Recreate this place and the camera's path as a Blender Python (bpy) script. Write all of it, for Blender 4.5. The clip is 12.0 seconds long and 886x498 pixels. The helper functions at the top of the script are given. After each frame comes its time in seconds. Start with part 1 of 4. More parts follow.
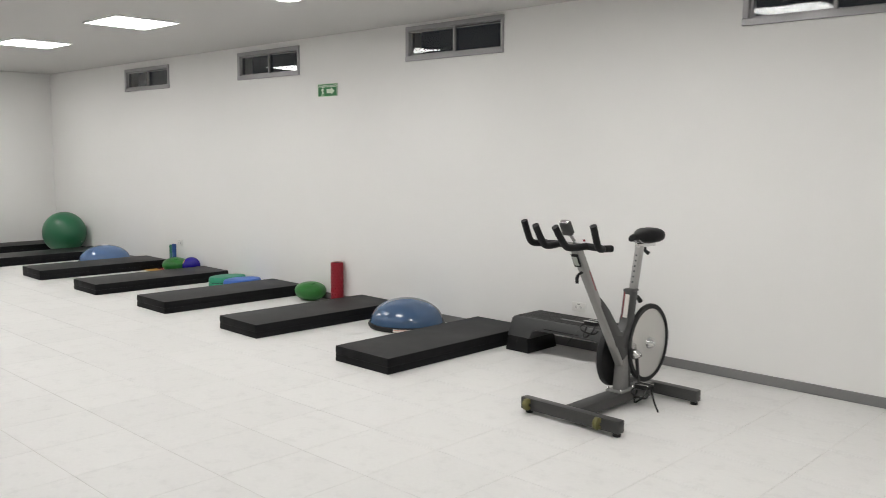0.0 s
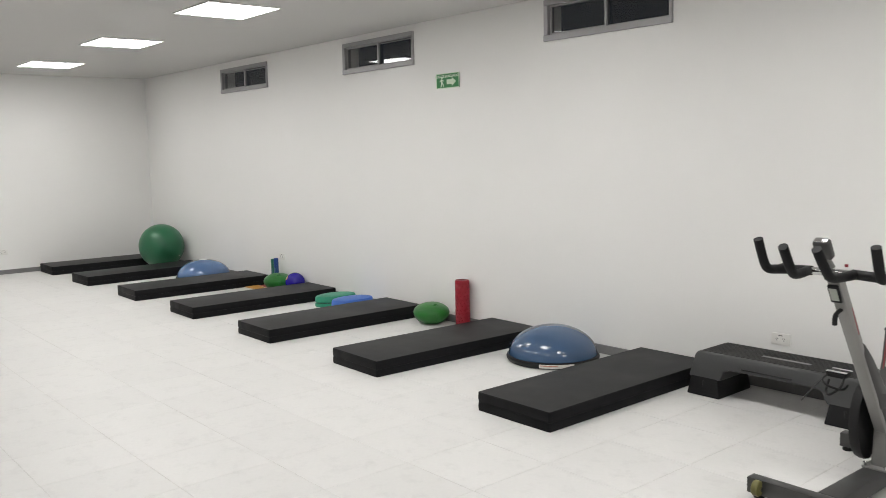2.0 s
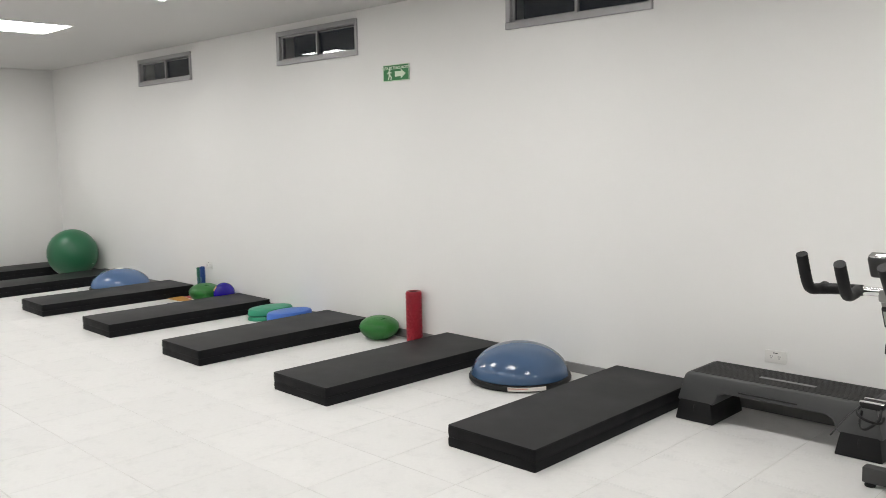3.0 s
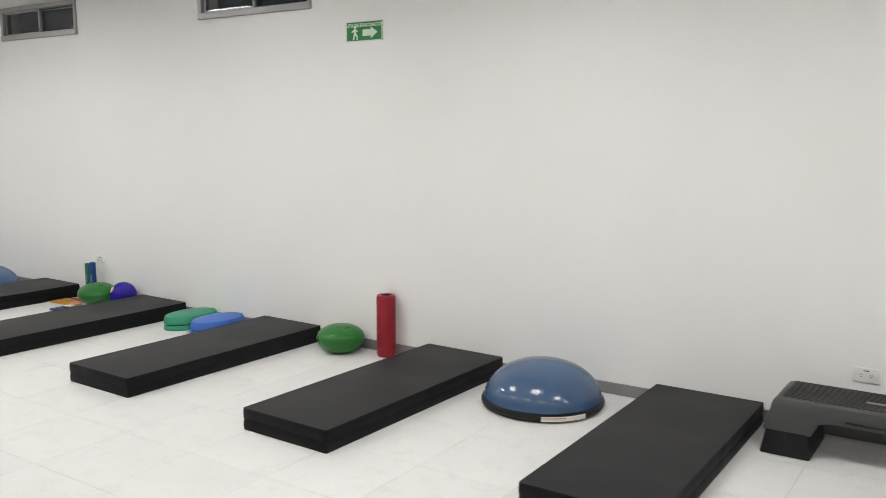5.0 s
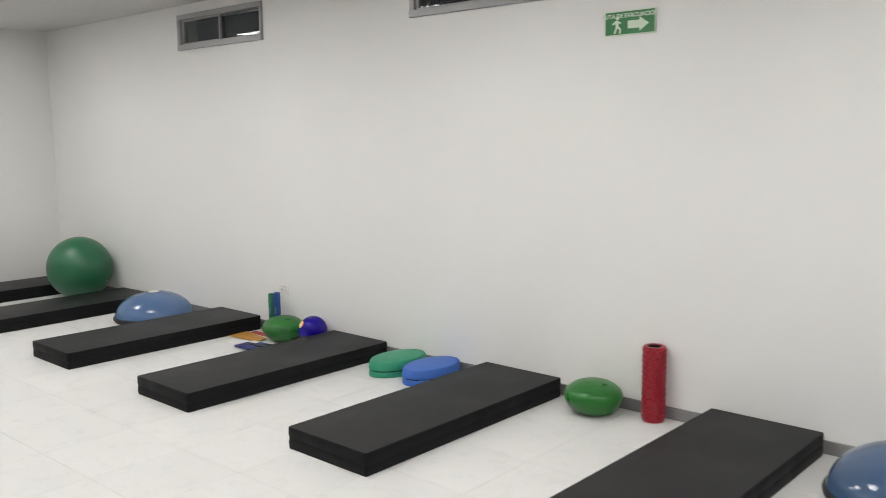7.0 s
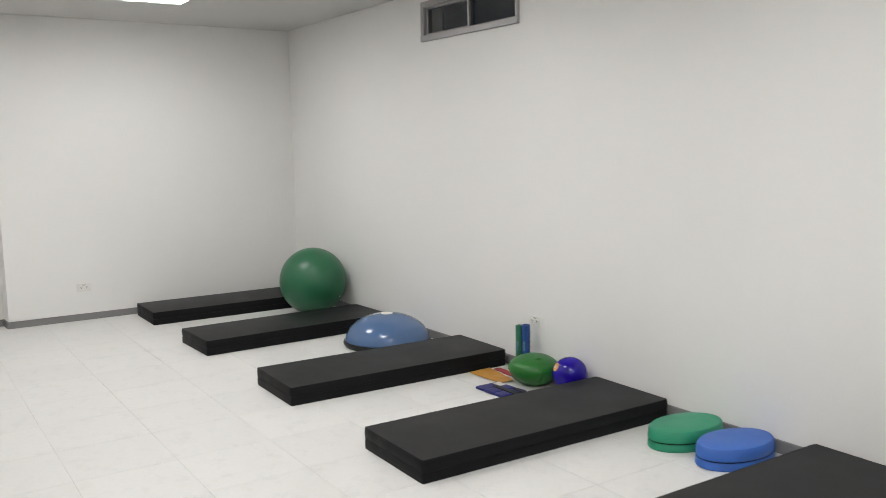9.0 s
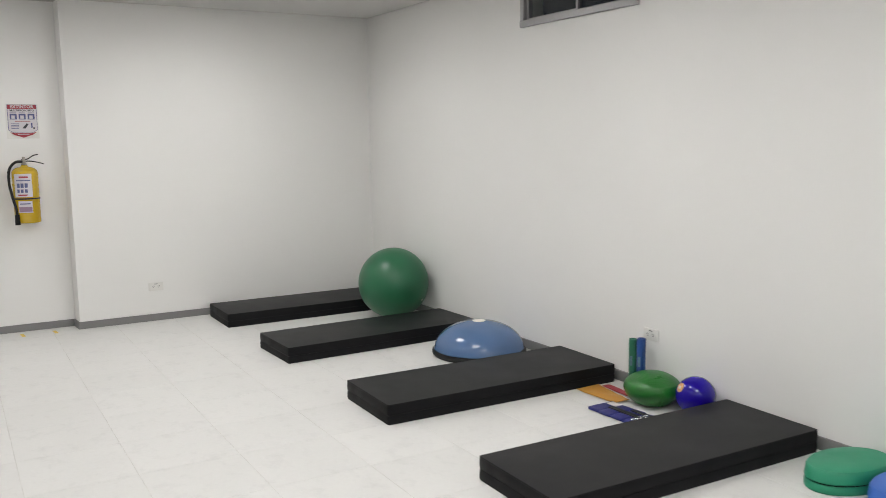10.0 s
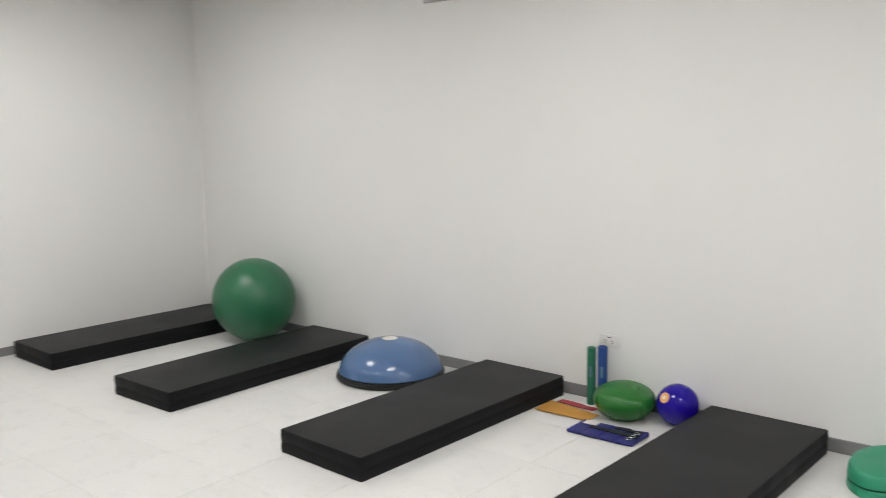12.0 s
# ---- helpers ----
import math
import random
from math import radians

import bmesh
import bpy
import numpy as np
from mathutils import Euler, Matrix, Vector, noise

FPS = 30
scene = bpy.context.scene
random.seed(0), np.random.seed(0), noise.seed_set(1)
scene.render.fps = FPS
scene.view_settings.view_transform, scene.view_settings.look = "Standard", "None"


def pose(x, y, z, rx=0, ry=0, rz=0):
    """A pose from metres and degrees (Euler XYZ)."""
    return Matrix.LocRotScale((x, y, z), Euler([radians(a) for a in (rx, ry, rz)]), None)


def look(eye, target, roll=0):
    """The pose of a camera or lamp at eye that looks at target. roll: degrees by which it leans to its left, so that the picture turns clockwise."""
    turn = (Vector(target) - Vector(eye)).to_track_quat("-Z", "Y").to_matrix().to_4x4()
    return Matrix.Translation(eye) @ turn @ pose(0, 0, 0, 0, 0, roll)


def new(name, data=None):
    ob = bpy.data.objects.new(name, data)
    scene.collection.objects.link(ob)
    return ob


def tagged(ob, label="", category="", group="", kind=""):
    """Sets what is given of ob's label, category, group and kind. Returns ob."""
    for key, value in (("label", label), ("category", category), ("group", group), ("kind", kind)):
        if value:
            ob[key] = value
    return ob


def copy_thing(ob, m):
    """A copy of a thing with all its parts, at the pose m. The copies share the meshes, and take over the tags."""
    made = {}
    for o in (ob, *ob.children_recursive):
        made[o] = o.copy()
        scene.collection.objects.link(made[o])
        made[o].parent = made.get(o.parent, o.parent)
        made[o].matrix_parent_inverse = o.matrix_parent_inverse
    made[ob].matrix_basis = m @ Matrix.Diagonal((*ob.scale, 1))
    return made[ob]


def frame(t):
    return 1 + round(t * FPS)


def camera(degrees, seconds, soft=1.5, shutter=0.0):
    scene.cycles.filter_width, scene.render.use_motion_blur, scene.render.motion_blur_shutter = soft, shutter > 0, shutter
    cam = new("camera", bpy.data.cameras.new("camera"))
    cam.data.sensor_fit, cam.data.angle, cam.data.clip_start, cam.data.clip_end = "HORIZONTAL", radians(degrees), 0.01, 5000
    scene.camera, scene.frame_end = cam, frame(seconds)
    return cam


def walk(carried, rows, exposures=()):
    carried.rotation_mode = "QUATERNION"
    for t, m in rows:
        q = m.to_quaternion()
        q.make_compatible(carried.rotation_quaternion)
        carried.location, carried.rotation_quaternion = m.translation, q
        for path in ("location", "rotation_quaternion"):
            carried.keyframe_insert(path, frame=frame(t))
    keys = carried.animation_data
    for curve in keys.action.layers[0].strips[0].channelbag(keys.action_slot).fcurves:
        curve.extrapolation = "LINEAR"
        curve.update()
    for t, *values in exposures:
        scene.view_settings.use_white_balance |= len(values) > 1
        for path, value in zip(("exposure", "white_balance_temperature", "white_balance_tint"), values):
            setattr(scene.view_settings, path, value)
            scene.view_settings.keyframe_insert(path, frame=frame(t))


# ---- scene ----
cam = camera(55.2, 12.0, soft=0.8, shutter=0.35)
PATH = [
    (0, (9.106, -5.903, 1.651), (7.736, -4.465, 1.422), 0.4),
    (0.5, (8.839, -5.706, 1.629), (7.413, -4.32, 1.418), -0.1),
    (1, (8.525, -5.531, 1.62), (7.049, -4.199, 1.402), -0.6),
    (1.5, (8.224, -5.403, 1.649), (6.696, -4.134, 1.416), -0.7),
    (2, (7.854, -5.288, 1.653), (6.337, -4.004, 1.422), -1.3),
    (2.5, (7.493, -5.154, 1.626), (6.027, -3.813, 1.398), -1.6),
    (3, (7.172, -5.004, 1.649), (5.779, -3.587, 1.414), -1.1),
    (5, (5.635, -4.791, 1.63), (4.529, -3.149, 1.346), 0.1),
    (5.5, (5.247, -4.801, 1.654), (4.138, -3.162, 1.361), -0.0),
    (6, (4.893, -4.705, 1.636), (3.719, -3.113, 1.335), -0.3),
    (6.5, (4.565, -4.607, 1.647), (3.305, -3.079, 1.368), -0.3),
    (7, (4.203, -4.503, 1.674), (2.901, -3.008, 1.407), -0.7),
    (7.5, (3.923, -4.333, 1.659), (2.515, -2.936, 1.399), -1.4),
    (9.5, (2.777, -3.796, 1.657), (1.084, -2.762, 1.403), -0.8),
    (10, (2.44, -3.882, 1.66), (0.729, -2.879, 1.4), -0.8),
    (10.5, (2.05, -4.09, 1.669), (0.366, -3.043, 1.41), -1.6),
    (11, (1.725, -4.186, 1.663), (0.084, -3.073, 1.404), -1.4),
    (11.5, (1.311, -4.244, 1.67), (-0.232, -2.999, 1.41), -0.8),
    (12, (0.952, -4.378, 1.656), (-0.341, -2.878, 1.372), -1.0),
]
EXPOSURES = [(0, 0.0), (1.5, 0.0), (3, 0.10), (6, 0.12), (7.5, 0.05), (10, 0.04), (12, 0.10)]    # the camera's own brightening, in stops
walk(cam, [(t, look(eye, target, roll)) for t, eye, target, roll in PATH], EXPOSURES)

# world: night outside the high windows
world = bpy.data.worlds.new("night")
scene.world = world
world.use_nodes = True
bg = world.node_tree.nodes["Background"]
bg.inputs[0].default_value = (0.55, 0.62, 0.8, 1)
bg.inputs[1].default_value = 0.012

PANEL_GLOW = 18.6       # what the diffusers of the ceiling panels give off to all sides
LONG_GLOW = 6.2       # the long panels deeper in the room are weaker
PANEL_BEAM = 8.8      # watts per square metre that each panel throws downwards
CEIL = 2.885          # ceiling height
WEST, JOG, EAST, SOUTH = -5.66, -5.85, 10.6, -8.6


# ---------------------------------------------------------------- materials
def material(name, colour, rough=0.5, metal=0.0, vary=0.06, scale=6.0, fine=90.0, bump=0.05, depth=0.002,
             spec=0.5, per_object=0.0, rough_vary=0.08, coat=0.0):
    m = bpy.data.materials.new(name)
    m.use_nodes = True
    nt = m.node_tree
    n, ln = nt.nodes, nt.links
    b = n["Principled BSDF"]
    b.inputs["Metallic"].default_value = metal
    b.inputs["Specular IOR Level"].default_value = spec
    b.inputs["Coat Weight"].default_value = coat
    b.inputs["Coat Roughness"].default_value = 0.15
    tc = n.new("ShaderNodeTexCoord")
    big = n.new("ShaderNodeTexNoise")
    big.inputs["Scale"].default_value, big.inputs["Detail"].default_value = scale, 5
    small = n.new("ShaderNodeTexNoise")
    small.inputs["Scale"].default_value, small.inputs["Detail"].default_value = fine, 4
    for t in (big, small):
        ln.new(tc.outputs["Object"], t.inputs["Vector"])
    mix = n.new("ShaderNodeMath")
    mix.operation = "MULTIPLY_ADD"
    ln.new(small.outputs["Fac"], mix.inputs[0])
    mix.inputs[1].default_value = 0.5
    ln.new(big.outputs["Fac"], mix.inputs[2])
    rng = n.new("ShaderNodeMapRange")
    rng.inputs["From Min"].default_value, rng.inputs["From Max"].default_value = 0.4, 1.1
    rng.inputs["To Min"].default_value, rng.inputs["To Max"].default_value = 1 - vary, 1 + vary
    ln.new(mix.outputs[0], rng.inputs["Value"])
    last = rng.outputs["Result"]
    if per_object:
        oi = n.new("ShaderNodeObjectInfo")
        r2 = n.new("ShaderNodeMapRange")
        r2.inputs["To Min"].default_value, r2.inputs["To Max"].default_value = 1 - per_object, 1 + per_object
        ln.new(oi.outputs["Random"], r2.inputs["Value"])
        mu = n.new("ShaderNodeMath")
        mu.operation = "MULTIPLY"
        ln.new(last, mu.inputs[0])
        ln.new(r2.outputs["Result"], mu.inputs[1])
        last = mu.outputs[0]
    col = n.new("ShaderNodeVectorMath")
    col.operation = "SCALE"
    col.inputs[0].default_value = colour
    ln.new(last, col.inputs["Scale"])
    ln.new(col.outputs[0], b.inputs["Base Color"])
    rr = n.new("ShaderNodeMapRange")
    rr.inputs["From Min"].default_value, rr.inputs["From Max"].default_value = 0.3, 0.7
    rr.inputs["To Min"].default_value = max(0.02, rough - rough_vary)
    rr.inputs["To Max"].default_value = min(1, rough + rough_vary)
    ln.new(big.outputs["Fac"], rr.inputs["Value"])
    ln.new(rr.outputs["Result"], b.inputs["Roughness"])
    if bump:
        bp = n.new("ShaderNodeBump")
        bp.inputs["Strength"].default_value, bp.inputs["Distance"].default_value = bump, depth
        ln.new(small.outputs["Fac"], bp.inputs["Height"])
        ln.new(bp.outputs["Normal"], b.inputs["Normal"])
    return m


def glowing(name, colour, strength):
    m = bpy.data.materials.new(name)
    m.use_nodes = True
    b = m.node_tree.nodes["Principled BSDF"]
    b.inputs["Base Color"].default_value = (0.9, 0.9, 0.9, 1)
    b.inputs["Emission Color"].default_value = (*colour, 1)
    b.inputs["Emission Strength"].default_value = strength
    return m


def glass_material(name):
    m = bpy.data.materials.new(name)
    m.use_nodes = True
    b = m.node_tree.nodes["Principled BSDF"]
    b.inputs["Base Color"].default_value = (0.75, 0.78, 0.78, 1)
    b.inputs["Transmission Weight"].default_value = 1.0
    b.inputs["Roughness"].default_value = 0.01
    b.inputs["IOR"].default_value = 1.4
    return m


def tile_material():
    """Off-white porcelain with faint cement clouds and scuffs, each tile a little different."""
    m = material("porcelain_tile", (0.655, 0.648, 0.634), rough=0.42, vary=0.05, scale=2.2, fine=38, bump=0.04,
                 depth=0.001, per_object=0.018, spec=0.4, rough_vary=0.1)
    n, ln = m.node_tree.nodes, m.node_tree.links
    geo = n.new("ShaderNodeNewGeometry")
    scuff = n.new("ShaderNodeTexNoise")
    scuff.inputs["Scale"].default_value, scuff.inputs["Detail"].default_value = 7.0, 8
    scuff.inputs["Roughness"].default_value = 0.72
    ln.new(geo.outputs["Position"], scuff.inputs["Vector"])
    r = n.new("ShaderNodeMapRange")
    r.inputs["From Min"].default_value, r.inputs["From Max"].default_value = 0.52, 0.78
    r.inputs["To Min"].default_value, r.inputs["To Max"].default_value = 1.0, 0.86
    ln.new(scuff.outputs["Fac"], r.inputs["Value"])
    b = n["Principled BSDF"]
    old = b.inputs["Base Color"].links[0].from_socket
    s = n.new("ShaderNodeVectorMath")
    s.operation = "SCALE"
    ln.new(old, s.inputs[0])
    ln.new(r.outputs["Result"], s.inputs["Scale"])
    ln.new(s.outputs[0], b.inputs["Base Color"])
    return m


M_WALL = material("white_wall_paint", (0.80, 0.793, 0.777), rough=0.62, vary=0.018, scale=1.3, fine=140, bump=0.12, depth=0.0015, spec=0.25)
# White like the wall; the ceiling's weaker, indirect light is put into the colour.
M_CEIL = material("white_ceiling_paint_dimmed", (0.58, 0.571, 0.557), rough=0.8, vary=0.02, scale=1.1, fine=120, bump=0.05, spec=0.2)
M_TILE = tile_material()
M_GROUT = material("beige_grout", (0.54, 0.52, 0.49), rough=0.9, vary=0.45, scale=1.6, fine=9)
M_SKIRT = material("grey_skirting_paint", (0.20, 0.197, 0.198), rough=0.5, vary=0.06, scale=4, fine=80)
M_ALU = material("satin_aluminium", (0.36, 0.355, 0.36), rough=0.42, metal=0.55, vary=0.05, scale=5, fine=150)
M_ALU_DARK = material("shadowed_track_aluminium", (0.12, 0.12, 0.125), rough=0.5, metal=0.4)
M_GLASS = glass_material("window_glass")
M_PANEL = glowing("led_diffuser", (1.0, 0.985, 0.965), PANEL_GLOW)
M_PANEL_LONG = glowing("long_led_diffuser", (1.0, 0.985, 0.965), LONG_GLOW)
M_PANEL_RIM = material("white_lamp_rim", (0.8, 0.8, 0.78), rough=0.4, vary=0.01)
M_VINYL = material("black_vinyl", (0.0103, 0.0105, 0.0114), rough=0.47, vary=0.06, scale=3.5, fine=220, bump=0.12, depth=0.001, spec=0.20, rough_vary=0.03)
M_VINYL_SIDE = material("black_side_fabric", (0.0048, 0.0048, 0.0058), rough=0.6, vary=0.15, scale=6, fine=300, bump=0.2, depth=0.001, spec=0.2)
M_SEAM = material("black_piping", (0.011, 0.011, 0.012), rough=0.5, vary=0.1, scale=8)
M_BOSU = material("steel_blue_rubber", (0.050, 0.094, 0.175), rough=0.14, vary=0.05, scale=3, fine=200, bump=0.0, spec=0.5)
M_BOSU_PALE = material("pale_blue_rubber", (0.080, 0.148, 0.29), rough=0.15, vary=0.05, scale=3, fine=200, bump=0.0, spec=0.5)
M_RUBBER = material("black_rubber", (0.007, 0.007, 0.0075), rough=0.5, spec=0.35, vary=0.12, scale=8, fine=180, bump=0.06)
M_LABEL = material("white_label", (0.68, 0.64, 0.6), rough=0.5, vary=0.06, scale=20)
M_LABEL_RED = material("salmon_print", (0.55, 0.2, 0.13), rough=0.5, vary=0.1, scale=40)
M_GREEN = material("glossy_green_vinyl", (0.012, 0.138, 0.016), rough=0.33, vary=0.08, scale=5, fine=120, bump=0.04)
M_GYM = material("matt_green_vinyl", (0.020, 0.130, 0.060), rough=0.36, vary=0.05, scale=3, fine=160, bump=0.03, rough_vary=0.03)
M_TEAL = material("teal_foam_plastic", (0.018, 0.245, 0.135), rough=0.45, vary=0.06, scale=6, fine=160, bump=0.06)
M_BLUE = material("blue_foam_plastic", (0.035, 0.125, 0.46), rough=0.45, vary=0.06, scale=6, fine=160, bump=0.06)
M_ULTRA = material("glossy_ultramarine_vinyl", (0.012, 0.003, 0.26), rough=0.08, vary=0.06, scale=5, fine=120, bump=0.02, spec=0.35, rough_vary=0.03)
M_RED = material("red_foam", (0.30, 0.010, 0.022), rough=0.33, vary=0.1, scale=9, fine=150, bump=0.08)
M_BAR_GREEN = material("green_bar_rubber", (0.02, 0.15, 0.085), rough=0.4, vary=0.06)
M_BAR_BLUE = material("blue_bar_rubber", (0.015, 0.06, 0.24), rough=0.35, vary=0.06)
M_BAND_PRINT = material("faded_pale_print", (0.10, 0.19, 0.26), rough=0.45, vary=0.35, scale=60)
M_OCHRE = material("ochre_latex", (0.46, 0.225, 0.035), rough=0.55, vary=0.12, scale=9)
M_CRIMSON = material("crimson_latex", (0.34, 0.03, 0.045), rough=0.5, vary=0.1, scale=9)
M_NAVY = material("navy_nylon", (0.009, 0.011, 0.13), rough=0.5, vary=0.2, scale=12, fine=300, bump=0.2)
M_ORANGE = material("orange_sticker", (0.72, 0.36, 0.13), rough=0.45, vary=0.1, scale=30)
M_STEP_GREY = material("dark_grey_plastic", (0.050, 0.051, 0.052), rough=0.5, vary=0.07, scale=5, fine=170, bump=0.08)
M_STEP_TOP = material("charcoal_rubber_top", (0.018, 0.0175, 0.017), rough=0.6, vary=0.15, scale=7, fine=260, bump=0.25, depth=0.0015)
M_STEP_BLACK = material("black_plastic_riser", (0.006, 0.006, 0.0068), spec=0.3, rough=0.45, vary=0.1, scale=6, fine=150)
M_BIKE = material("silver_grey_paint", (0.27, 0.266, 0.257), rough=0.4, metal=0.3, vary=0.05, scale=6, fine=250, spec=0.5)
M_BIKE_DARK = material("graphite_paint", (0.064, 0.064, 0.063), rough=0.42, metal=0.35, vary=0.06, scale=6, fine=250)
M_CHROME = material("chrome", (0.72, 0.72, 0.72), rough=0.12, metal=1.0, vary=0.03, scale=8, rough_vary=0.04)
M_FLYWHEEL = material("brushed_aluminium", (0.60, 0.59, 0.57), rough=0.33, metal=0.85, vary=0.05, scale=4, fine=300)
M_SATIN = material("satin_steel", (0.36, 0.355, 0.345), rough=0.38, metal=0.7, vary=0.04, scale=6, fine=200)
M_GRIP = material("black_grip_foam", (0.005, 0.005, 0.0055), spec=0.3, rough=0.62, vary=0.15, scale=14, fine=300, bump=0.25)
M_SADDLE = material("black_saddle_cover", (0.005, 0.005, 0.0055), spec=0.3, rough=0.5, vary=0.1, scale=8, fine=250, bump=0.1)
M_OLIVE = material("olive_transport_wheel", (0.13, 0.12, 0.035), rough=0.5, vary=0.15, scale=20)
M_SCREEN = material("grey_lcd", (0.42, 0.44, 0.40), rough=0.25, vary=0.04)
M_REDTRIM = material("red_print", (0.25, 0.02, 0.03), rough=0.45, vary=0.05)
M_SIGN_GREEN = material("green_sign_enamel", (0.012, 0.165, 0.04), rough=0.35, vary=0.05)
M_SIGN_PALE = material("pale_luminous_print", (0.62, 0.74, 0.58), rough=0.45, vary=0.04)
M_OUTLET = material("white_outlet_plastic", (0.74, 0.73, 0.70), rough=0.35, vary=0.02)
M_DARKPRINT = material("dark_print", (0.045, 0.045, 0.055), rough=0.5, vary=0.1)
M_BLUEPRINT = material("blue_print", (0.10, 0.11, 0.24), rough=0.5, vary=0.1)
M_SIGN_WHITE = material("white_sign_plastic", (0.62, 0.59, 0.62), rough=0.35, vary=0.02)
M_SIGN_RED = material("red_sign_print", (0.36, 0.045, 0.06), rough=0.4, vary=0.05)
M_MAUVE = material("mauve_print", (0.30, 0.20, 0.27), rough=0.5, vary=0.1)
M_YELLOW = material("yellow_enamel", (0.52, 0.34, 0.012), rough=0.22, vary=0.05, scale=5, coat=0.3)
M_BRASS = material("dull_steel", (0.30, 0.28, 0.25), rough=0.35, metal=0.9)
M_TAPE = material("yellow_floor_tape", (0.72, 0.50, 0.07), rough=0.55, vary=0.15, scale=25)
M_NIGHT = material("dark_outside_wall", (0.03, 0.03, 0.032), rough=0.9)


# ---------------------------------------------------------------- builders
def mesh_of(name, bm, mat, smooth=None):
    me = bpy.data.meshes.new(name)
    bmesh.ops.recalc_face_normals(bm, faces=bm.faces)
    if smooth is not None:
        for f in bm.faces:
            f.smooth = True
        for e in bm.edges:
            if len(e.link_faces) == 2 and e.calc_face_angle(0) > radians(smooth):
                e.smooth = False
    bm.to_mesh(me)
    bm.free()
    me.materials.append(mat)
    return me


def part(name, bm, mat, parent=None, label="", smooth=35):
    ob = new(name, mesh_of(name, bm, mat, smooth))
    ob.parent = parent
    if label:
        tagged(ob, label)
    return ob


def thing(name, m, label, category, group="", kind=""):
    ob = new(name)
    ob.empty_display_size = 0.1
    ob.matrix_basis = m
    return tagged(ob, label, category, group, kind)


def add_box(bm, lo, hi, bevel=0.0, seg=2, m=None):
    made = bmesh.ops.create_cube(bm, size=1)["verts"]
    for v in made:
        v.co = Vector([lo[i] + (v.co[i] + 0.5) * (hi[i] - lo[i]) for i in range(3)])
    if bevel:
        edges = list({e for v in made for e in v.link_edges})
        out = bmesh.ops.bevel(bm, geom=edges, offset=bevel, segments=seg, profile=0.5, affect="EDGES", clamp_overlap=True)
        made = list({v for f in out["faces"] for v in f.verts} | {v for v in made if v.is_valid})
    if m is not None:
        bmesh.ops.transform(bm, matrix=m, verts=made)
    return bm


def box(lo, hi, bevel=0.0, seg=2):
    return add_box(bmesh.new(), lo, hi, bevel, seg)


def lathe(profile, seg=48, squash=(1, 1), bm=None, m=None):
    """Turn (radius, height) pairs round the z axis."""
    bm = bm or bmesh.new()
    rings, made = [], []
    for r, z in profile:
        if r < 1e-6:
            ring = [bm.verts.new((0, 0, z))]
        else:
            ring = [bm.verts.new((r * squash[0] * math.cos(2 * math.pi * i / seg), r * squash[1] * math.sin(2 * math.pi * i / seg), z)) for i in range(seg)]
        rings.append(ring)
        made += ring
    for a, b in zip(rings, rings[1:]):
        for i in range(seg):
            j = (i + 1) % seg
            if len(a) == 1 and len(b) == 1:
                continue
            if len(a) == 1:
                bm.faces.new((a[0], b[i], b[j]))
            elif len(b) == 1:
                bm.faces.new((a[i], a[j], b[0]))
            else:
                bm.faces.new((a[i], a[j], b[j], b[i]))
    if m is not None:
        bmesh.ops.transform(bm, matrix=m, verts=made)
    return bm


def tube(points, r, seg=12, bm=None, closed_ends=True, flat=1.0):
    """A round bar along the points."""
    bm = bm or bmesh.new()
    pts = [Vector(p) for p in points]
    radii = r if isinstance(r, (list, tuple)) else [r] * len(pts)
    rings = []
    up = Vector((0, 0, 1))
    for k, p in enumerate(pts):
        d = (pts[min(k + 1, len(pts) - 1)] - pts[max(k - 1, 0)]).normalized()
        side = d.cross(up)
        if side.length < 0.05:
            side = d.cross(Vector((1, 0, 0)))
        side.normalize()
        top = side.cross(d).normalized()
        up = top
        rings.append([bm.verts.new(p + radii[k] * (math.cos(2 * math.pi * i / seg) * side + flat * math.sin(2 * math.pi * i / seg) * top)) for i in range(seg)])
    for a, b in zip(rings, rings[1:]):
        for i in range(seg):
            j = (i + 1) % seg
            bm.faces.new((a[i], a[j], b[j], b[i]))
    if closed_ends:
        bm.faces.new(rings[0])
        bm.faces.new(rings[-1])
    return bm


def bend(points, n=6):
    """A smooth curve through the points."""
    pts = [Vector(p) for p in points]
    out = []
    for i in range(len(pts) - 1):
        p0, p1, p2, p3 = pts[max(i - 1, 0)], pts[i], pts[i + 1], pts[min(i + 2, len(pts) - 1)]
        for k in range(n):
            t = k / n
            out.append(0.5 * (2 * p1 + (p2 - p0) * t + (2 * p0 - 5 * p1 + 4 * p2 - p3) * t * t + (3 * p1 - p0 - 3 * p2 + p3) * t ** 3))
    return out + [pts[-1]]


def prism(outline, depth, axis="x", bevel=0.0):
    """A plate from an outline in the plane across the axis, centred on it."""
    bm = bmesh.new()
    def at(u, v, w):
        return (w, u, v) if axis == "x" else (u, w, v) if axis == "y" else (u, v, w)
    a = [bm.verts.new(at(u, v, -depth / 2)) for u, v in outline]
    b = [bm.verts.new(at(u, v, depth / 2)) for u, v in outline]
    bm.faces.new(a)
    bm.faces.new(b)
    for i in range(len(a)):
        j = (i + 1) % len(a)
        bm.faces.new((a[i], a[j], b[j], b[i]))
    if bevel:
        bmesh.ops.recalc_face_normals(bm, faces=bm.faces)
        bmesh.ops.bevel(bm, geom=[e for e in bm.edges if e.calc_face_angle(0) > 0.5], offset=bevel, segments=2, profile=0.5, affect="EDGES", clamp_overlap=True)
    return bm


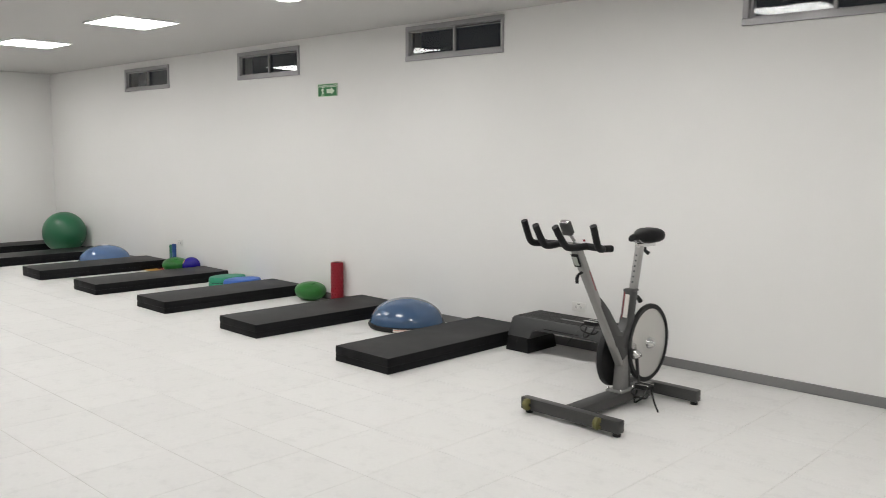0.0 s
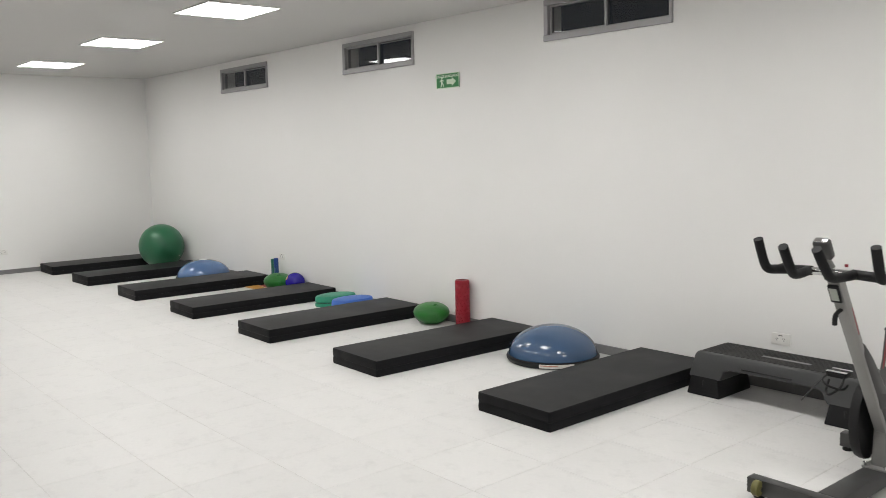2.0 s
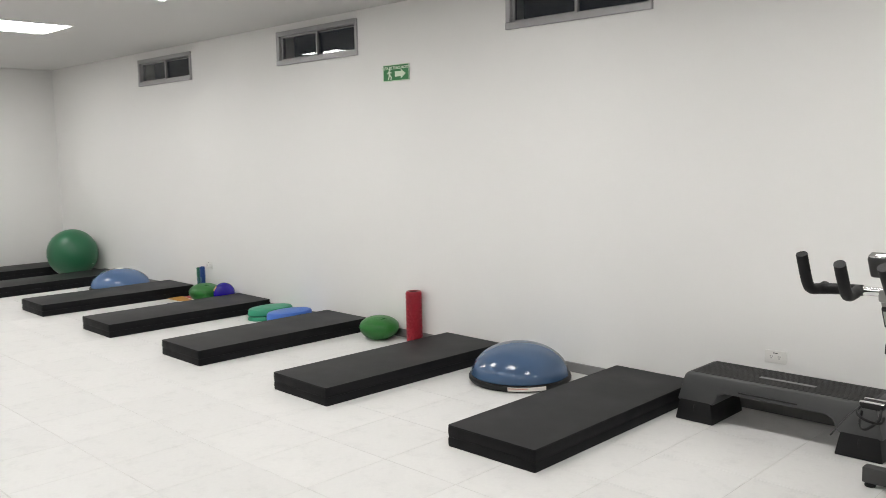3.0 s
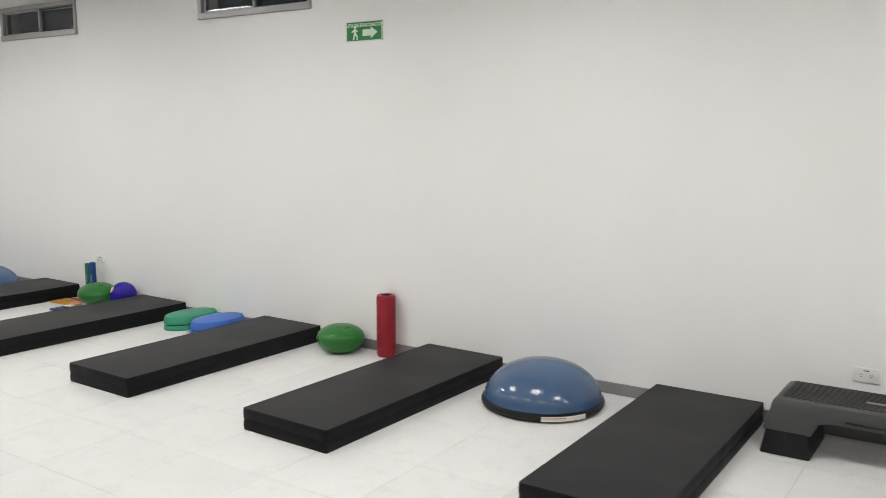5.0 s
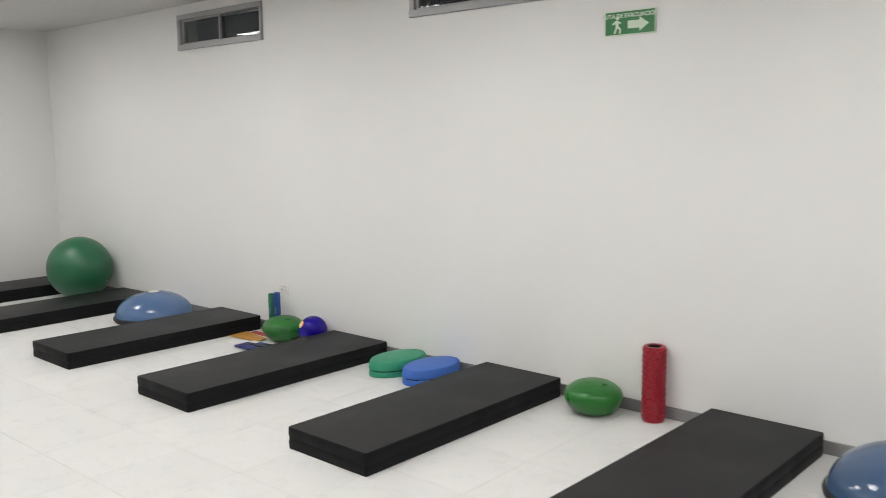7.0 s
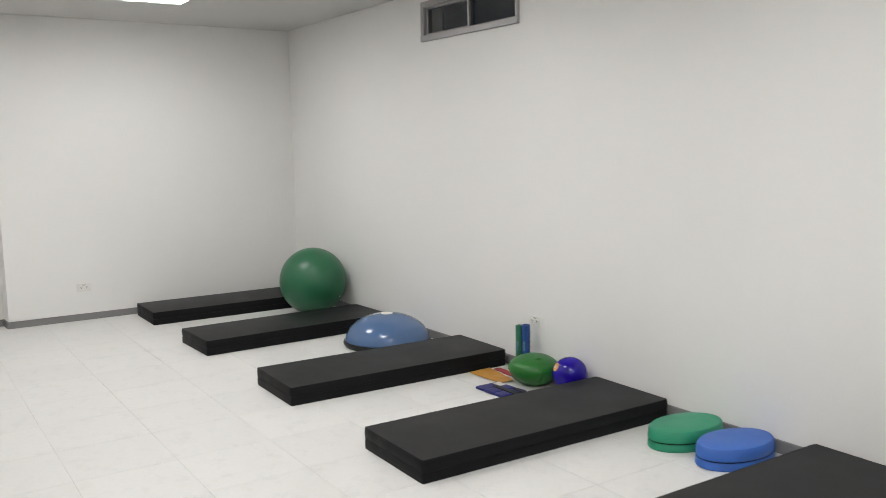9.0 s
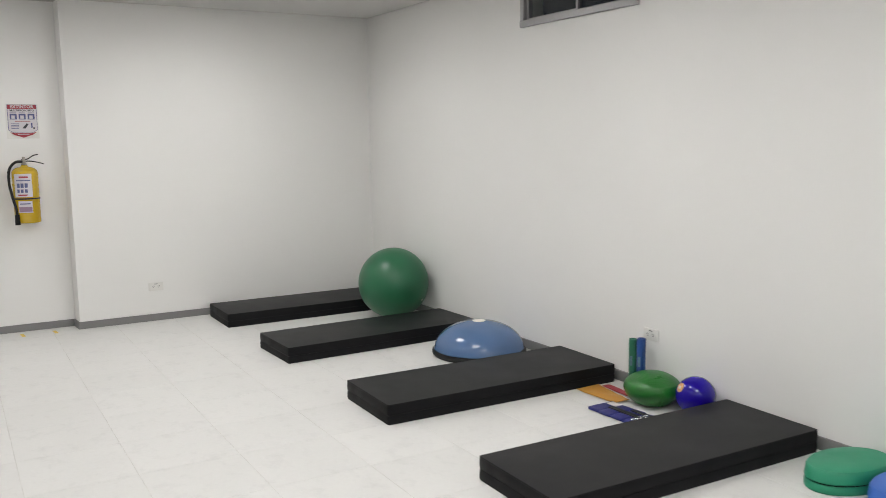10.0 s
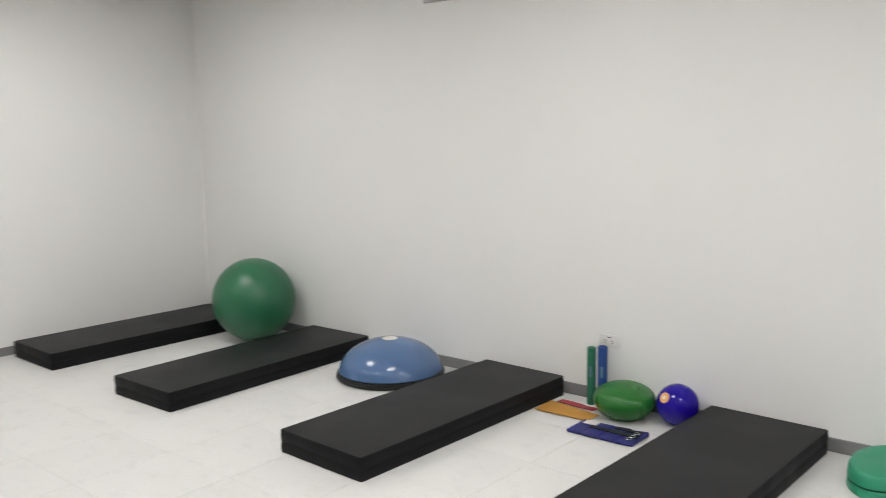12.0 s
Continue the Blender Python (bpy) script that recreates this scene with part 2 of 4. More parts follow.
def lettering(text, height, mat, parent, m, label=""):
    """Flat raised letters in the built-in font, centred, on the xz plane facing -y."""
    cu = bpy.data.curves.new("lettering", "FONT")
    cu.body, cu.size, cu.align_x, cu.align_y, cu.extrude = text, height * 1.4, "CENTER", "CENTER", 0.0004
    cu.resolution_u, cu.offset = 2, height * 0.035
    tmp = bpy.data.objects.new("tmp", cu)
    me = bpy.data.meshes.new_from_object(tmp)
    bpy.data.objects.remove(tmp)
    me.materials.append(mat)
    me.transform(m @ pose(0, 0, 0, 90))
    ob = new("lettering", me)
    ob.parent = parent
    return tagged(ob, label or text.lower() + " lettering")


# ---------------------------------------------------------------- setting
def walls():
    wins = [(-2.945, -1.68, 2.482, 2.798), (0.008, 1.238, 2.496, 2.82), (2.972, 4.210, 2.526, 2.855), (6.40, 7.64, 2.545, 2.87)]
    lo, hi = min(w[2] for w in wins), max(w[3] for w in wins)
    bm = bmesh.new()
    add_box(bm, (WEST - 0.5, 0, -0.1), (EAST + 0.2, 0.2, lo))
    add_box(bm, (WEST - 0.5, 0, hi), (EAST + 0.2, 0.2, 3.05))
    xs = [WEST - 0.5] + [v for w in wins for v in w[:2]] + [EAST + 0.2]
    for a, b in zip(xs[::2], xs[1::2]):
        add_box(bm, (a, 0, lo), (b, 0.2, hi))
    for a, b, low, high in wins:        # the openings were not cut at quite one height
        if low > lo:
            add_box(bm, (a, 0, lo), (b, 0.2, low))
        if high < hi:
            add_box(bm, (a, 0, high), (b, 0.2, hi))
    tagged(part("wall_north", bm, M_WALL, smooth=None), "long white painted wall with high windows", "wall", kind="structure")
    bm = prism([(WEST, 0.0), (WEST, -2.925), (JOG, -2.94), (JOG, SOUTH), (JOG - 0.2, SOUTH), (JOG - 0.2, 0.0)], 3.15, "z")
    bmesh.ops.translate(bm, vec=(0, 0, 1.475), verts=bm.verts)
    tagged(part("wall_west", bm, M_WALL, smooth=None), "white painted end wall with a shallow offset", "wall", kind="structure")
    tagged(part("wall_south", box((JOG - 0.2, SOUTH - 0.2, -0.1), (EAST + 0.2, SOUTH, 3.05)), M_WALL, smooth=None), "plain white painted wall", "wall", kind="structure")
    tagged(part("wall_east", box((EAST, SOUTH, -0.1), (EAST + 0.2, 0, 3.05)), M_WALL, smooth=None), "plain white painted wall", "wall", kind="structure")
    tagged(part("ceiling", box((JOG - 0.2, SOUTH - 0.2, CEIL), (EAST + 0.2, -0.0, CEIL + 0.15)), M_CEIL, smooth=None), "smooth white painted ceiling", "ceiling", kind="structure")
    h, d = 0.072, 0.012
    bm = box((WEST + d, -d, 0.0), (EAST, 0.003, h), 0.003, 1)
    tagged(part("baseboard", bm, M_SKIRT), "low grey painted skirting along the wall", "baseboard", kind="structure")
    h, d = 0.064, 0.014
    bm = prism([(WEST + d, 0.0), (WEST + d, -2.925 - d), (JOG + d, -2.94 - d), (JOG + d, SOUTH), (JOG - 0.003, SOUTH), (JOG - 0.003, -2.943), (WEST - 0.003, -2.928), (WEST - 0.003, 0.0)], h, "z")
    bmesh.ops.translate(bm, vec=(0, 0, h / 2), verts=bm.verts)
    tagged(part("baseboard", bm, M_SKIRT, smooth=None), "low grey painted skirting on the end wall", "baseboard", kind="structure")
    for k, w in enumerate(wins):
        window(k + 1, *w)


LEAN = {1: 0.05, 2: 0.05, 3: 1.05, 4: 0.95}    # degrees by which the panes hang out of true


def window(k, a, b, lo, hi):
    """Two-pane sliding aluminium window high in the wall."""
    root = thing("window_%d" % k, pose(a, 0, lo), "grey aluminium sliding window, two dark panes, shut", "window", "high windows", "structure")
    w, h = b - a, hi - lo
    f = 0.045
    for name, l, r in (("window_frame", (0, -0.022, h - f), (w, 0.07, h)), ("window_sill", (-0.001, -0.026, -0.002), (w + 0.001, 0.07, 0.047)),
                       ("jamb", (0, -0.022, 0.047), (f, 0.07, h - f)), ("jamb", (w - 0.026, -0.022, 0.047), (w, 0.07, h - f))):
        part(name, box(l, r, 0.004, 1), M_ALU, root)
    part("track", box((f, 0.03, h - f - 0.012), (w - 0.026, 0.07, h - f)), M_ALU_DARK, root, smooth=None)
    mid = w * 0.5
    for l, r, y in ((f, mid + 0.012, 0.018), (mid - 0.012, w - 0.026, 0.044)):
        t = 0.022
        for lo3, hi3 in (((l, y - 0.01, 0.047), (l + t, y + 0.01, h - f)), ((r - t, y - 0.01, 0.047), (r, y + 0.01, h - f)),
                         ((l + t, y - 0.01, 0.047), (r - t, y + 0.01, 0.062)), ((l + t, y - 0.01, h - f - 0.016), (r - t, y + 0.01, h - f))):
            part("sash", box(lo3, hi3, 0.002, 1), M_ALU if y < 0.03 or lo3[0] > mid else M_ALU_DARK, root)
        zc, zh = (0.058 + h - f - 0.012) / 2, (h - f - 0.012 - 0.058) / 2
        pane = part("pane", box((l + t - 0.004, -0.002, -zh), (r - t + 0.004, 0.002, zh)), M_GLASS, root, "dark window glass", smooth=None)
        pane.matrix_basis = pose(0, y, zc, LEAN[k])


# lamps: the row over the mats, then the rows deeper in the room
def lights():
    made = {}
    def panel(x, y, wx=0.68, wy=0.63):
        if (wx, wy) in made:
            return copy_thing(made[wx, wy], pose(x, y, CEIL))
        root = thing("ceiling_light", pose(x, y, CEIL), "square white LED panel glowing in the ceiling", "ceiling light", "ceiling panels")
        a, b, t = wx / 2, wy / 2, 0.012
        bm = bmesh.new()
        add_box(bm, (-a - t, -b - t, -0.012), (a + t, -b, 0.0))
        add_box(bm, (-a - t, b, -0.012), (a + t, b + t, 0.0))
        add_box(bm, (-a - t, -b, -0.012), (-a, b, 0.0))
        add_box(bm, (a, -b, -0.012), (a + t, b, 0.0))
        part("frame", bm, M_PANEL_RIM, root, smooth=None)
        part("diffuser", box((-a, -b, -0.009), (a, b, -0.001)), M_PANEL_LONG if wx > 1 else M_PANEL, root, "glowing white diffuser", smooth=None)
        made[wx, wy] = root
        return root
    def beam(x, y, wx, wy):
        la = bpy.data.lights.new("panel_beam", "AREA")
        la.shape, la.size, la.size_y = "RECTANGLE", wx, wy
        la.energy, la.color, la.spread = PANEL_BEAM * wx * wy * (0.5 if wx > 1 else 1.3), (1.0, 0.985, 0.965), radians(160)
        ob = new("panel_beam", la)
        ob.matrix_basis = pose(x, y, CEIL - 0.016)
    for x in (-4.02, -1.46, 1.03, 3.52, 6.0, 8.48):
        panel(x, -1.87)
        beam(x, -1.87, 0.68, 0.63)
    for x in (-4.56, -2.11, 0.34, 2.79, 5.24, 7.69):
        panel(x, -4.4, 1.28, 0.62)
        beam(x, -4.4, 1.28, 0.62)


# ---------------------------------------------------------------- mats
def mat_mesh(L, W, H):
    """Padded top sheet with soft edges, slightly slack; origin at the centre of the underside."""
    bm = bmesh.new()
    nx, ny = 12, 30
    r = 0.006
    def grid(z, inset):
        return [[bm.verts.new(((i / nx - 0.5) * (W - 2 * inset), (j / ny - 0.5) * (L - 2 * inset), z)) for i in range(nx + 1)] for j in range(ny + 1)]
    top = grid(H, r)
    for j, row in enumerate(top):
        for i, v in enumerate(row):
            e = min(i, nx - i) / nx * 2
            g = min(j, ny - j) / ny * 2
            slack = noise.noise(Vector((v.co.x * 3, v.co.y * 3, L))) * 0.0012
            v.co.z += 0.004 * min(1, e * 2) * min(1, g * 3) + slack * min(1, e * 3)
    for j in range(ny):
        for i in range(nx):
            bm.faces.new((top[j][i], top[j][i + 1], top[j + 1][i + 1], top[j + 1][i]))
    return bm, top


def exercise_mat():
    L, W, H = 1.710, 0.618, 0.121
    root = thing("exercise_mat", pose(0, 0, 0), "thick black vinyl exercise mat lying on the floor", "mat", "row of mats")
    bm, top = mat_mesh(L, W, H)
    part("top_cover", bm, M_VINYL, root, "satin black vinyl top", smooth=60)
    # side walls: bulging bands above and below the zip line
    for name, z0, z1 in (("side_band", 0.0590, H - 0.0015), ("side_band", 0.0, 0.0545)):
        bm = bmesh.new()
        rings = []
        for k in range(5):
            z = z0 + (z1 - z0) * k / 4
            out = -0.0022 * (abs(k - 2) / 2) ** 2
            ring = []
            a, b, c = W / 2 + out, L / 2 + out, 0.012
            for cx, cy, s in ((a - c, b - c, 0), (-a + c, b - c, 90), (-a + c, -b + c, 180), (a - c, -b + c, 270)):
                for q in range(5):
                    t = radians(s + q * 22.5)
                    ring.append(bm.verts.new((cx + c * math.cos(t), cy + c * math.sin(t), z)))
            rings.append(ring)
        for p, q in zip(rings, rings[1:]):
            for i in range(len(p)):
                j = (i + 1) % len(p)
                bm.faces.new((p[i], p[j], q[j], q[i]))
        bm.faces.new(rings[0])
        bm.faces.new(rings[-1])
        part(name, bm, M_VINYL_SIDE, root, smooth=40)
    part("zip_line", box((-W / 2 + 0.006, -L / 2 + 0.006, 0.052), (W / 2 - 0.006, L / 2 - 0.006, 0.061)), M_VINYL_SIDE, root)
    bm = bmesh.new()
    a, b, c, rr = W / 2 - 0.004, L / 2 - 0.004, 0.011, 0.0036
    loop = []
    for cx, cy, s in ((a - c, b - c, 0), (-a + c, b - c, 90), (-a + c, -b + c, 180), (a - c, -b + c, 270)):
        for q in range(5):
            t = radians(s + q * 22.5)
            loop.append((cx + c * math.cos(t), cy + c * math.sin(t), H - 0.0028))
    tube(loop + [loop[0]], rr, 6, bm, False)
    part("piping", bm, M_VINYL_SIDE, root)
    return root


def mats():
    first = exercise_mat()
    # middle of the front edge, turn in degrees
    rows = [(4.276, -1.733, 0.1), (2.563, -1.725, -1.4), (0.970, -1.735, -0.9), (-0.594, -1.740, -1.1), (-2.149, -1.748, -1.2), (-3.780, -1.770, 1.5), (-5.256, -1.782, -0.3)]
    for k, (x, y, turn) in enumerate(rows):
        c, s = math.cos(radians(turn)), math.sin(radians(turn))
        m = pose(x - s * 0.850, y + c * 0.850, 0, 0, 0, turn)
        if k == 0:
            first.matrix_basis = m
        else:
            copy_thing(first, m)


# ---------------------------------------------------------------- balance tools
def balance_trainer(x, y, turn, rubber, label, sticker):
    root = thing("balance_trainer", pose(x, y, 0, 0, 0, turn) @ Matrix.Diagonal((1.01, 1.01, 1.0 if sticker else 0.955, 1)), label, "balance trainer", "half-ball trainers")
    R = 0.362
    part("base", lathe([(0, 0.012), (R - 0.05, 0.012), (R - 0.03, 0.0), (R - 0.012, 0.004), (R - 0.002, 0.020), (R, 0.033), (R - 0.004, 0.044), (R - 0.014, 0.049), (R - 0.034, 0.049), (0, 0.045)], 72), M_RUBBER, root, "black platform rim")
    prof = [(R - 0.022, 0.042), (R - 0.015, 0.054)]
    for k in range(1, 19):
        t = radians(5 * k)
        prof.append(((R - 0.018) * math.cos(t) ** 1.0 if k < 18 else 0, 0.050 + 0.222 * math.sin(t) ** 1.03))
    bm = lathe(prof, 72)
    part("dome", bm, rubber, root)
    if sticker:
        def strip(a0, a1, z0, z1, out):
            bm = bmesh.new()
            n = 14
            rows = [[bm.verts.new(((R + out) * math.cos(a0 + (a1 - a0) * i / n), (R + out) * math.sin(a0 + (a1 - a0) * i / n), z)) for i in range(n + 1)] for z in (z0, z1)]
            rows2 = [[bm.verts.new(((R + out - 0.004) * math.cos(a0 + (a1 - a0) * i / n), (R + out - 0.004) * math.sin(a0 + (a1 - a0) * i / n), z)) for i in range(n + 1)] for z in (z0, z1)]
            for a, b in ((rows[0], rows[1]), (rows2[0], rows2[1]), (rows[0], rows2[0]), (rows[1], rows2[1])):
                for i in range(n):
                    bm.faces.new((a[i], a[i + 1], b[i + 1], b[i]))
            return bm
        part("label", strip(radians(-36), radians(6), 0.013, 0.040, 0.002), M_LABEL, root, "torn white paper label")
        part("label_print", strip(radians(-35), radians(-14), 0.029, 0.034, 0.0032), M_LABEL_RED, root, "faded salmon print bar")
    else:
        part("valve_label", lathe([(0, 0.2745), (0.05, 0.2715), (0.05, 0.264), (0, 0.264)], 24), M_LABEL, root, "small white label on the crown")
    return root


def cushion(x, y, turn, lean, label):
    """Thick inflated balance cushion with ribs on its upper face and a moulded notch."""
    root = thing("balance_cushion", pose(x, y, 0, lean, 0, turn), label, "cushion", "balance cushions")
    R, z0 = 0.176, 0.098
    prof = [(0, 0.004), (0.05, 0.0), (0.085, 0.006), (0.115, 0.020), (0.142, 0.042), (0.161, 0.066), (R - 0.005, 0.088), (R, 0.106), (R - 0.001, 0.118), (R - 0.006, 0.132)]
    for k in range(1, 44):
        r = (R - 0.008) * (1 - k / 44)
        z = 0.118 + 0.088 * (1 - (r / (R + 0.001)) ** 2.2) ** 0.62
        groove = 0.0018 if (k % 3 == 0 and k < 30) else 0
        prof.append((r, z - groove))
    prof.append((0, 0.207))
    part("body", lathe(prof, 64), M_GREEN, root, smooth=80)
    for dx in (-0.011, 0.011):
        part("notch_lip", tube(bend([(dx, -R + 0.03, 0.03), (dx, -R + 0.010, 0.07), (dx, -R + 0.001, 0.105), (dx, -R + 0.010, 0.135)], 4), 0.004, 8), M_GREEN, root)
    return root


def small_ball(x, y):
    root = thing("exercise_ball", pose(x, y, 0.117, 0, 0, -40), "small glossy ultramarine ball resting on the floor", "ball")
    R = 0.117
    prof = [(R * math.cos(radians(a)), R * math.sin(radians(a)) * 0.985) for a in range(-90, 91, 6)]
    prof[0], prof[-1] = (0, -R), (0, R * 0.985)
    part("skin", lathe(prof, 48), M_ULTRA, root)
    m = pose(0, 0, 0, 0, 0, 40) @ Vector((-0.30, -0.82, 0.50)).to_track_quat("Z", "Y").to_matrix().to_4x4()
    part("sticker", lathe([(0, R + 0.0015), (0.018, R - 0.0005), (0.030, R - 0.003), (0.030, R - 0.007), (0, R - 0.006)], 24, (1, 1), None, pose(0, 0, 0, 0, 0, 0)), M_ORANGE, root, "round orange sticker").data.transform(m)
    part("plug", lathe([(0, R + 0.003), (0.010, R + 0.002), (0.012, R - 0.002), (0, R - 0.004)], 16), M_LABEL, root, "pale valve plug").data.transform(m)
    return root


def gym_ball(x, y):
    R = 0.327
    root = thing("gym_ball", pose(x, y, R, 8, 6, 0), "large matt green inflatable gym ball beside the wall", "gym ball")
    prof = []
    for k in range(61):
        a = radians(-90 + 3 * k)
        r = R * math.cos(a)
        prof.append((r if 0 < k < 60 else 0, R * math.sin(a)))
    part("skin", lathe(prof, 72), M_GYM, root, smooth=80)
    part("valve", lathe([(0, R + 0.0015), (0.008, R + 0.001), (0.011, R - 0.001), (0, R - 0.004)], 16), M_LABEL, root, "small pale valve plug").data.transform(pose(0, 0, 0, 0, 115, 30))
    return root


def foam_roller(x, y):
    root = thing("foam_roller", pose(x, y, 0), "red textured hollow foam roller standing upright by the wall", "foam roller")
    R, H = 0.064, 0.447
    part("sleeve", lathe([(R - 0.022, 0.0), (R - 0.003, 0.0), (R, 0.006), (R, H - 0.006), (R - 0.003, H), (R - 0.022, H), (R - 0.022, 0.0)], 40), M_RED, root)
    part("core", lathe([(R - 0.027, 0.003), (R - 0.0215, 0.003), (R - 0.0215, H - 0.003), (R - 0.027, H - 0.003), (R - 0.027, 0.003)], 32), M_RUBBER, root, "black plastic core")
    knob = mesh_of("knob", add_box(bmesh.new(), (-0.012, -0.013, -0.003), (0.012, 0.013, 0.0048), 0.003, 2), M_RED, 40)
    rows, cols = 13, 11
    for j in range(rows):
        for i in range(cols):
            a = 2 * math.pi * (i + 0.5 * (j % 2)) / cols
            ob = new("knob", knob)
            ob.parent = root
            ob.matrix_basis = pose(R * math.cos(a), R * math.sin(a), 0.026 + j * (H - 0.052) / (rows - 1)) @ Matrix.Rotation(a, 4, "Z") @ Matrix.Rotation(radians(90), 4, "Y") @ Matrix.Rotation(radians(35), 4, "Z")
    return root


def oval_step(x, y, turn, mat, label):
    """Low oval stepping block: a base ring, a dark groove and a domed cap."""
    root = thing("oval_step", pose(x, y, 0, 0, 0, turn), label, "balance step", "oval steps")
    s = (0.63, 1.0)
    R = 0.243
    part("base", lathe([(0, 0.0), (R - 0.004, 0.0), (R, 0.006), (R - 0.002, 0.030), (R - 0.008, 0.040), (0, 0.040)], 64, s), mat, root)
    part("groove", lathe([(0, 0.038), (R - 0.018, 0.038), (R - 0.018, 0.050), (0, 0.050)], 64, s), M_RUBBER, root, "dark groove")
    part("cap", lathe([(0, 0.048), (R - 0.006, 0.048), (R - 0.001, 0.054), (R - 0.007, 0.096), (R - 0.018, 0.109), (R - 0.04, 0.114), (0.1, 0.117), (0, 0.117)], 64, s), mat, root)
    return root


def stick(x, y, h, r, mat, label, lean):
    root = thing("rolled_band", pose(x, y, 0, lean, 0, 20), label, "exercise band", "upright rolled bands")
    part("roll", lathe([(0, 0), (r - 0.003, 0), (r, 0.004), (r, h - 0.004), (r - 0.003, h), (r - 0.010, h), (r - 0.011, h - 0.012), (0, h - 0.012)], 28), mat, root)
    part("loose_edge", tube([(r * 0.75, -r * 0.66, 0.004), (r * 0.75, -r * 0.66, h - 0.004)], 0.003, 6), mat, root)
    bm = bmesh.new()
    rows = [[bm.verts.new(((r + d) * math.sin(a), -(r + d) * math.cos(a), z)) for a in (-0.30, -0.15, 0.0, 0.15, 0.30)] for d, z in ((0.001, h * 0.50), (0.001, h * 0.68), (-0.002, h * 0.68), (-0.002, h * 0.50))]
    for p, q in zip(rows, rows[1:] + rows[:1]):
        for i in range(4):
            bm.faces.new((p[i], p[i + 1], q[i + 1], q[i]))
    part("label", bm, M_BAND_PRINT, root, "small faded pale print")
    return root


def sheet(name, corners, lift, mat, label, category, waves, seed):
    """A thin flexible sheet lying on the floor, with slight ripples."""
    bm = bmesh.new()
    a, b, c, d = [Vector((*p, 0)) for p in corners]
    n, k = 18, 10
    o = (a + b + c + d) / 4
    rows = []
    for j in range(k + 1):
        row = []
        for i in range(n + 1):
            u, v = i / n, j / k
            p = (a * (1 - u) + b * u) * (1 - v) + (d * (1 - u) + c * u) * v - o
            w = 0.5 + 0.5 * noise.noise(Vector((p.x * 14 + seed, p.y * 14, seed)))
            row.append(bm.verts.new((p.x, p.y, 0.0025 + lift + waves * w)))
        rows.append(row)
    for j in range(k):
        for i in range(n):
            bm.faces.new((rows[j][i], rows[j][i + 1], rows[j + 1][i + 1], rows[j + 1][i]))
    bmesh.ops.recalc_face_normals(bm, faces=bm.faces)
    bmesh.ops.solidify(bm, geom=bm.faces[:], thickness=0.0022)
    root = thing(name, pose(o.x, o.y, 0), label, category)
    part("sheet", bm, mat, root, smooth=50)
    return root


def weight_bag():
    root = thing("ankle_weight", pose(-1.255, -0.488, 0, 0, 0, 1), "navy nylon ankle weight lying flat on the floor", "ankle weight")
    for k in range(4):
        bm = box((-0.195 + k * 0.098, -0.102, 0.001), (-0.195 + k * 0.098 + 0.100, 0.102, 0.021), 0.010, 3)
        for v in bm.verts:
            v.co.z += 0.007 * noise.noise(v.co * 22 + Vector((k, 0, 0))) if v.co.z > 0.012 else 0
            v.co.y += 0.010 * noise.noise(Vector((v.co.x * 9, k, 3)))
        part("pouch", bm, M_NAVY, root)
    part("strap", box((-0.10, -0.022, 0.021), (0.185, 0.016, 0.028), 0.002, 1), M_RUBBER, root, "black webbing strap")
    part("strap", box((0.02, 0.045, 0.020), (0.18, 0.075, 0.027), 0.002, 1), M_RUBBER, root, "black webbing strap")
    part("tag", box((-0.165, 0.025, 0.021), (-0.085, 0.080, 0.0265), 0.002, 1), M_LABEL, root, "white sewn label")
    for y in (-0.062, -0.018, 0.030):        # steel rings at the strap end
        ring = [(0.162 + 0.014 * math.cos(2 * math.pi * i / 16), y + 0.017 * math.sin(2 * math.pi * i / 16), 0.030) for i in range(17)]
        part("buckle", tube(ring, 0.003, 6, None, False), M_CHROME, root, "small steel ring buckle")
    return root


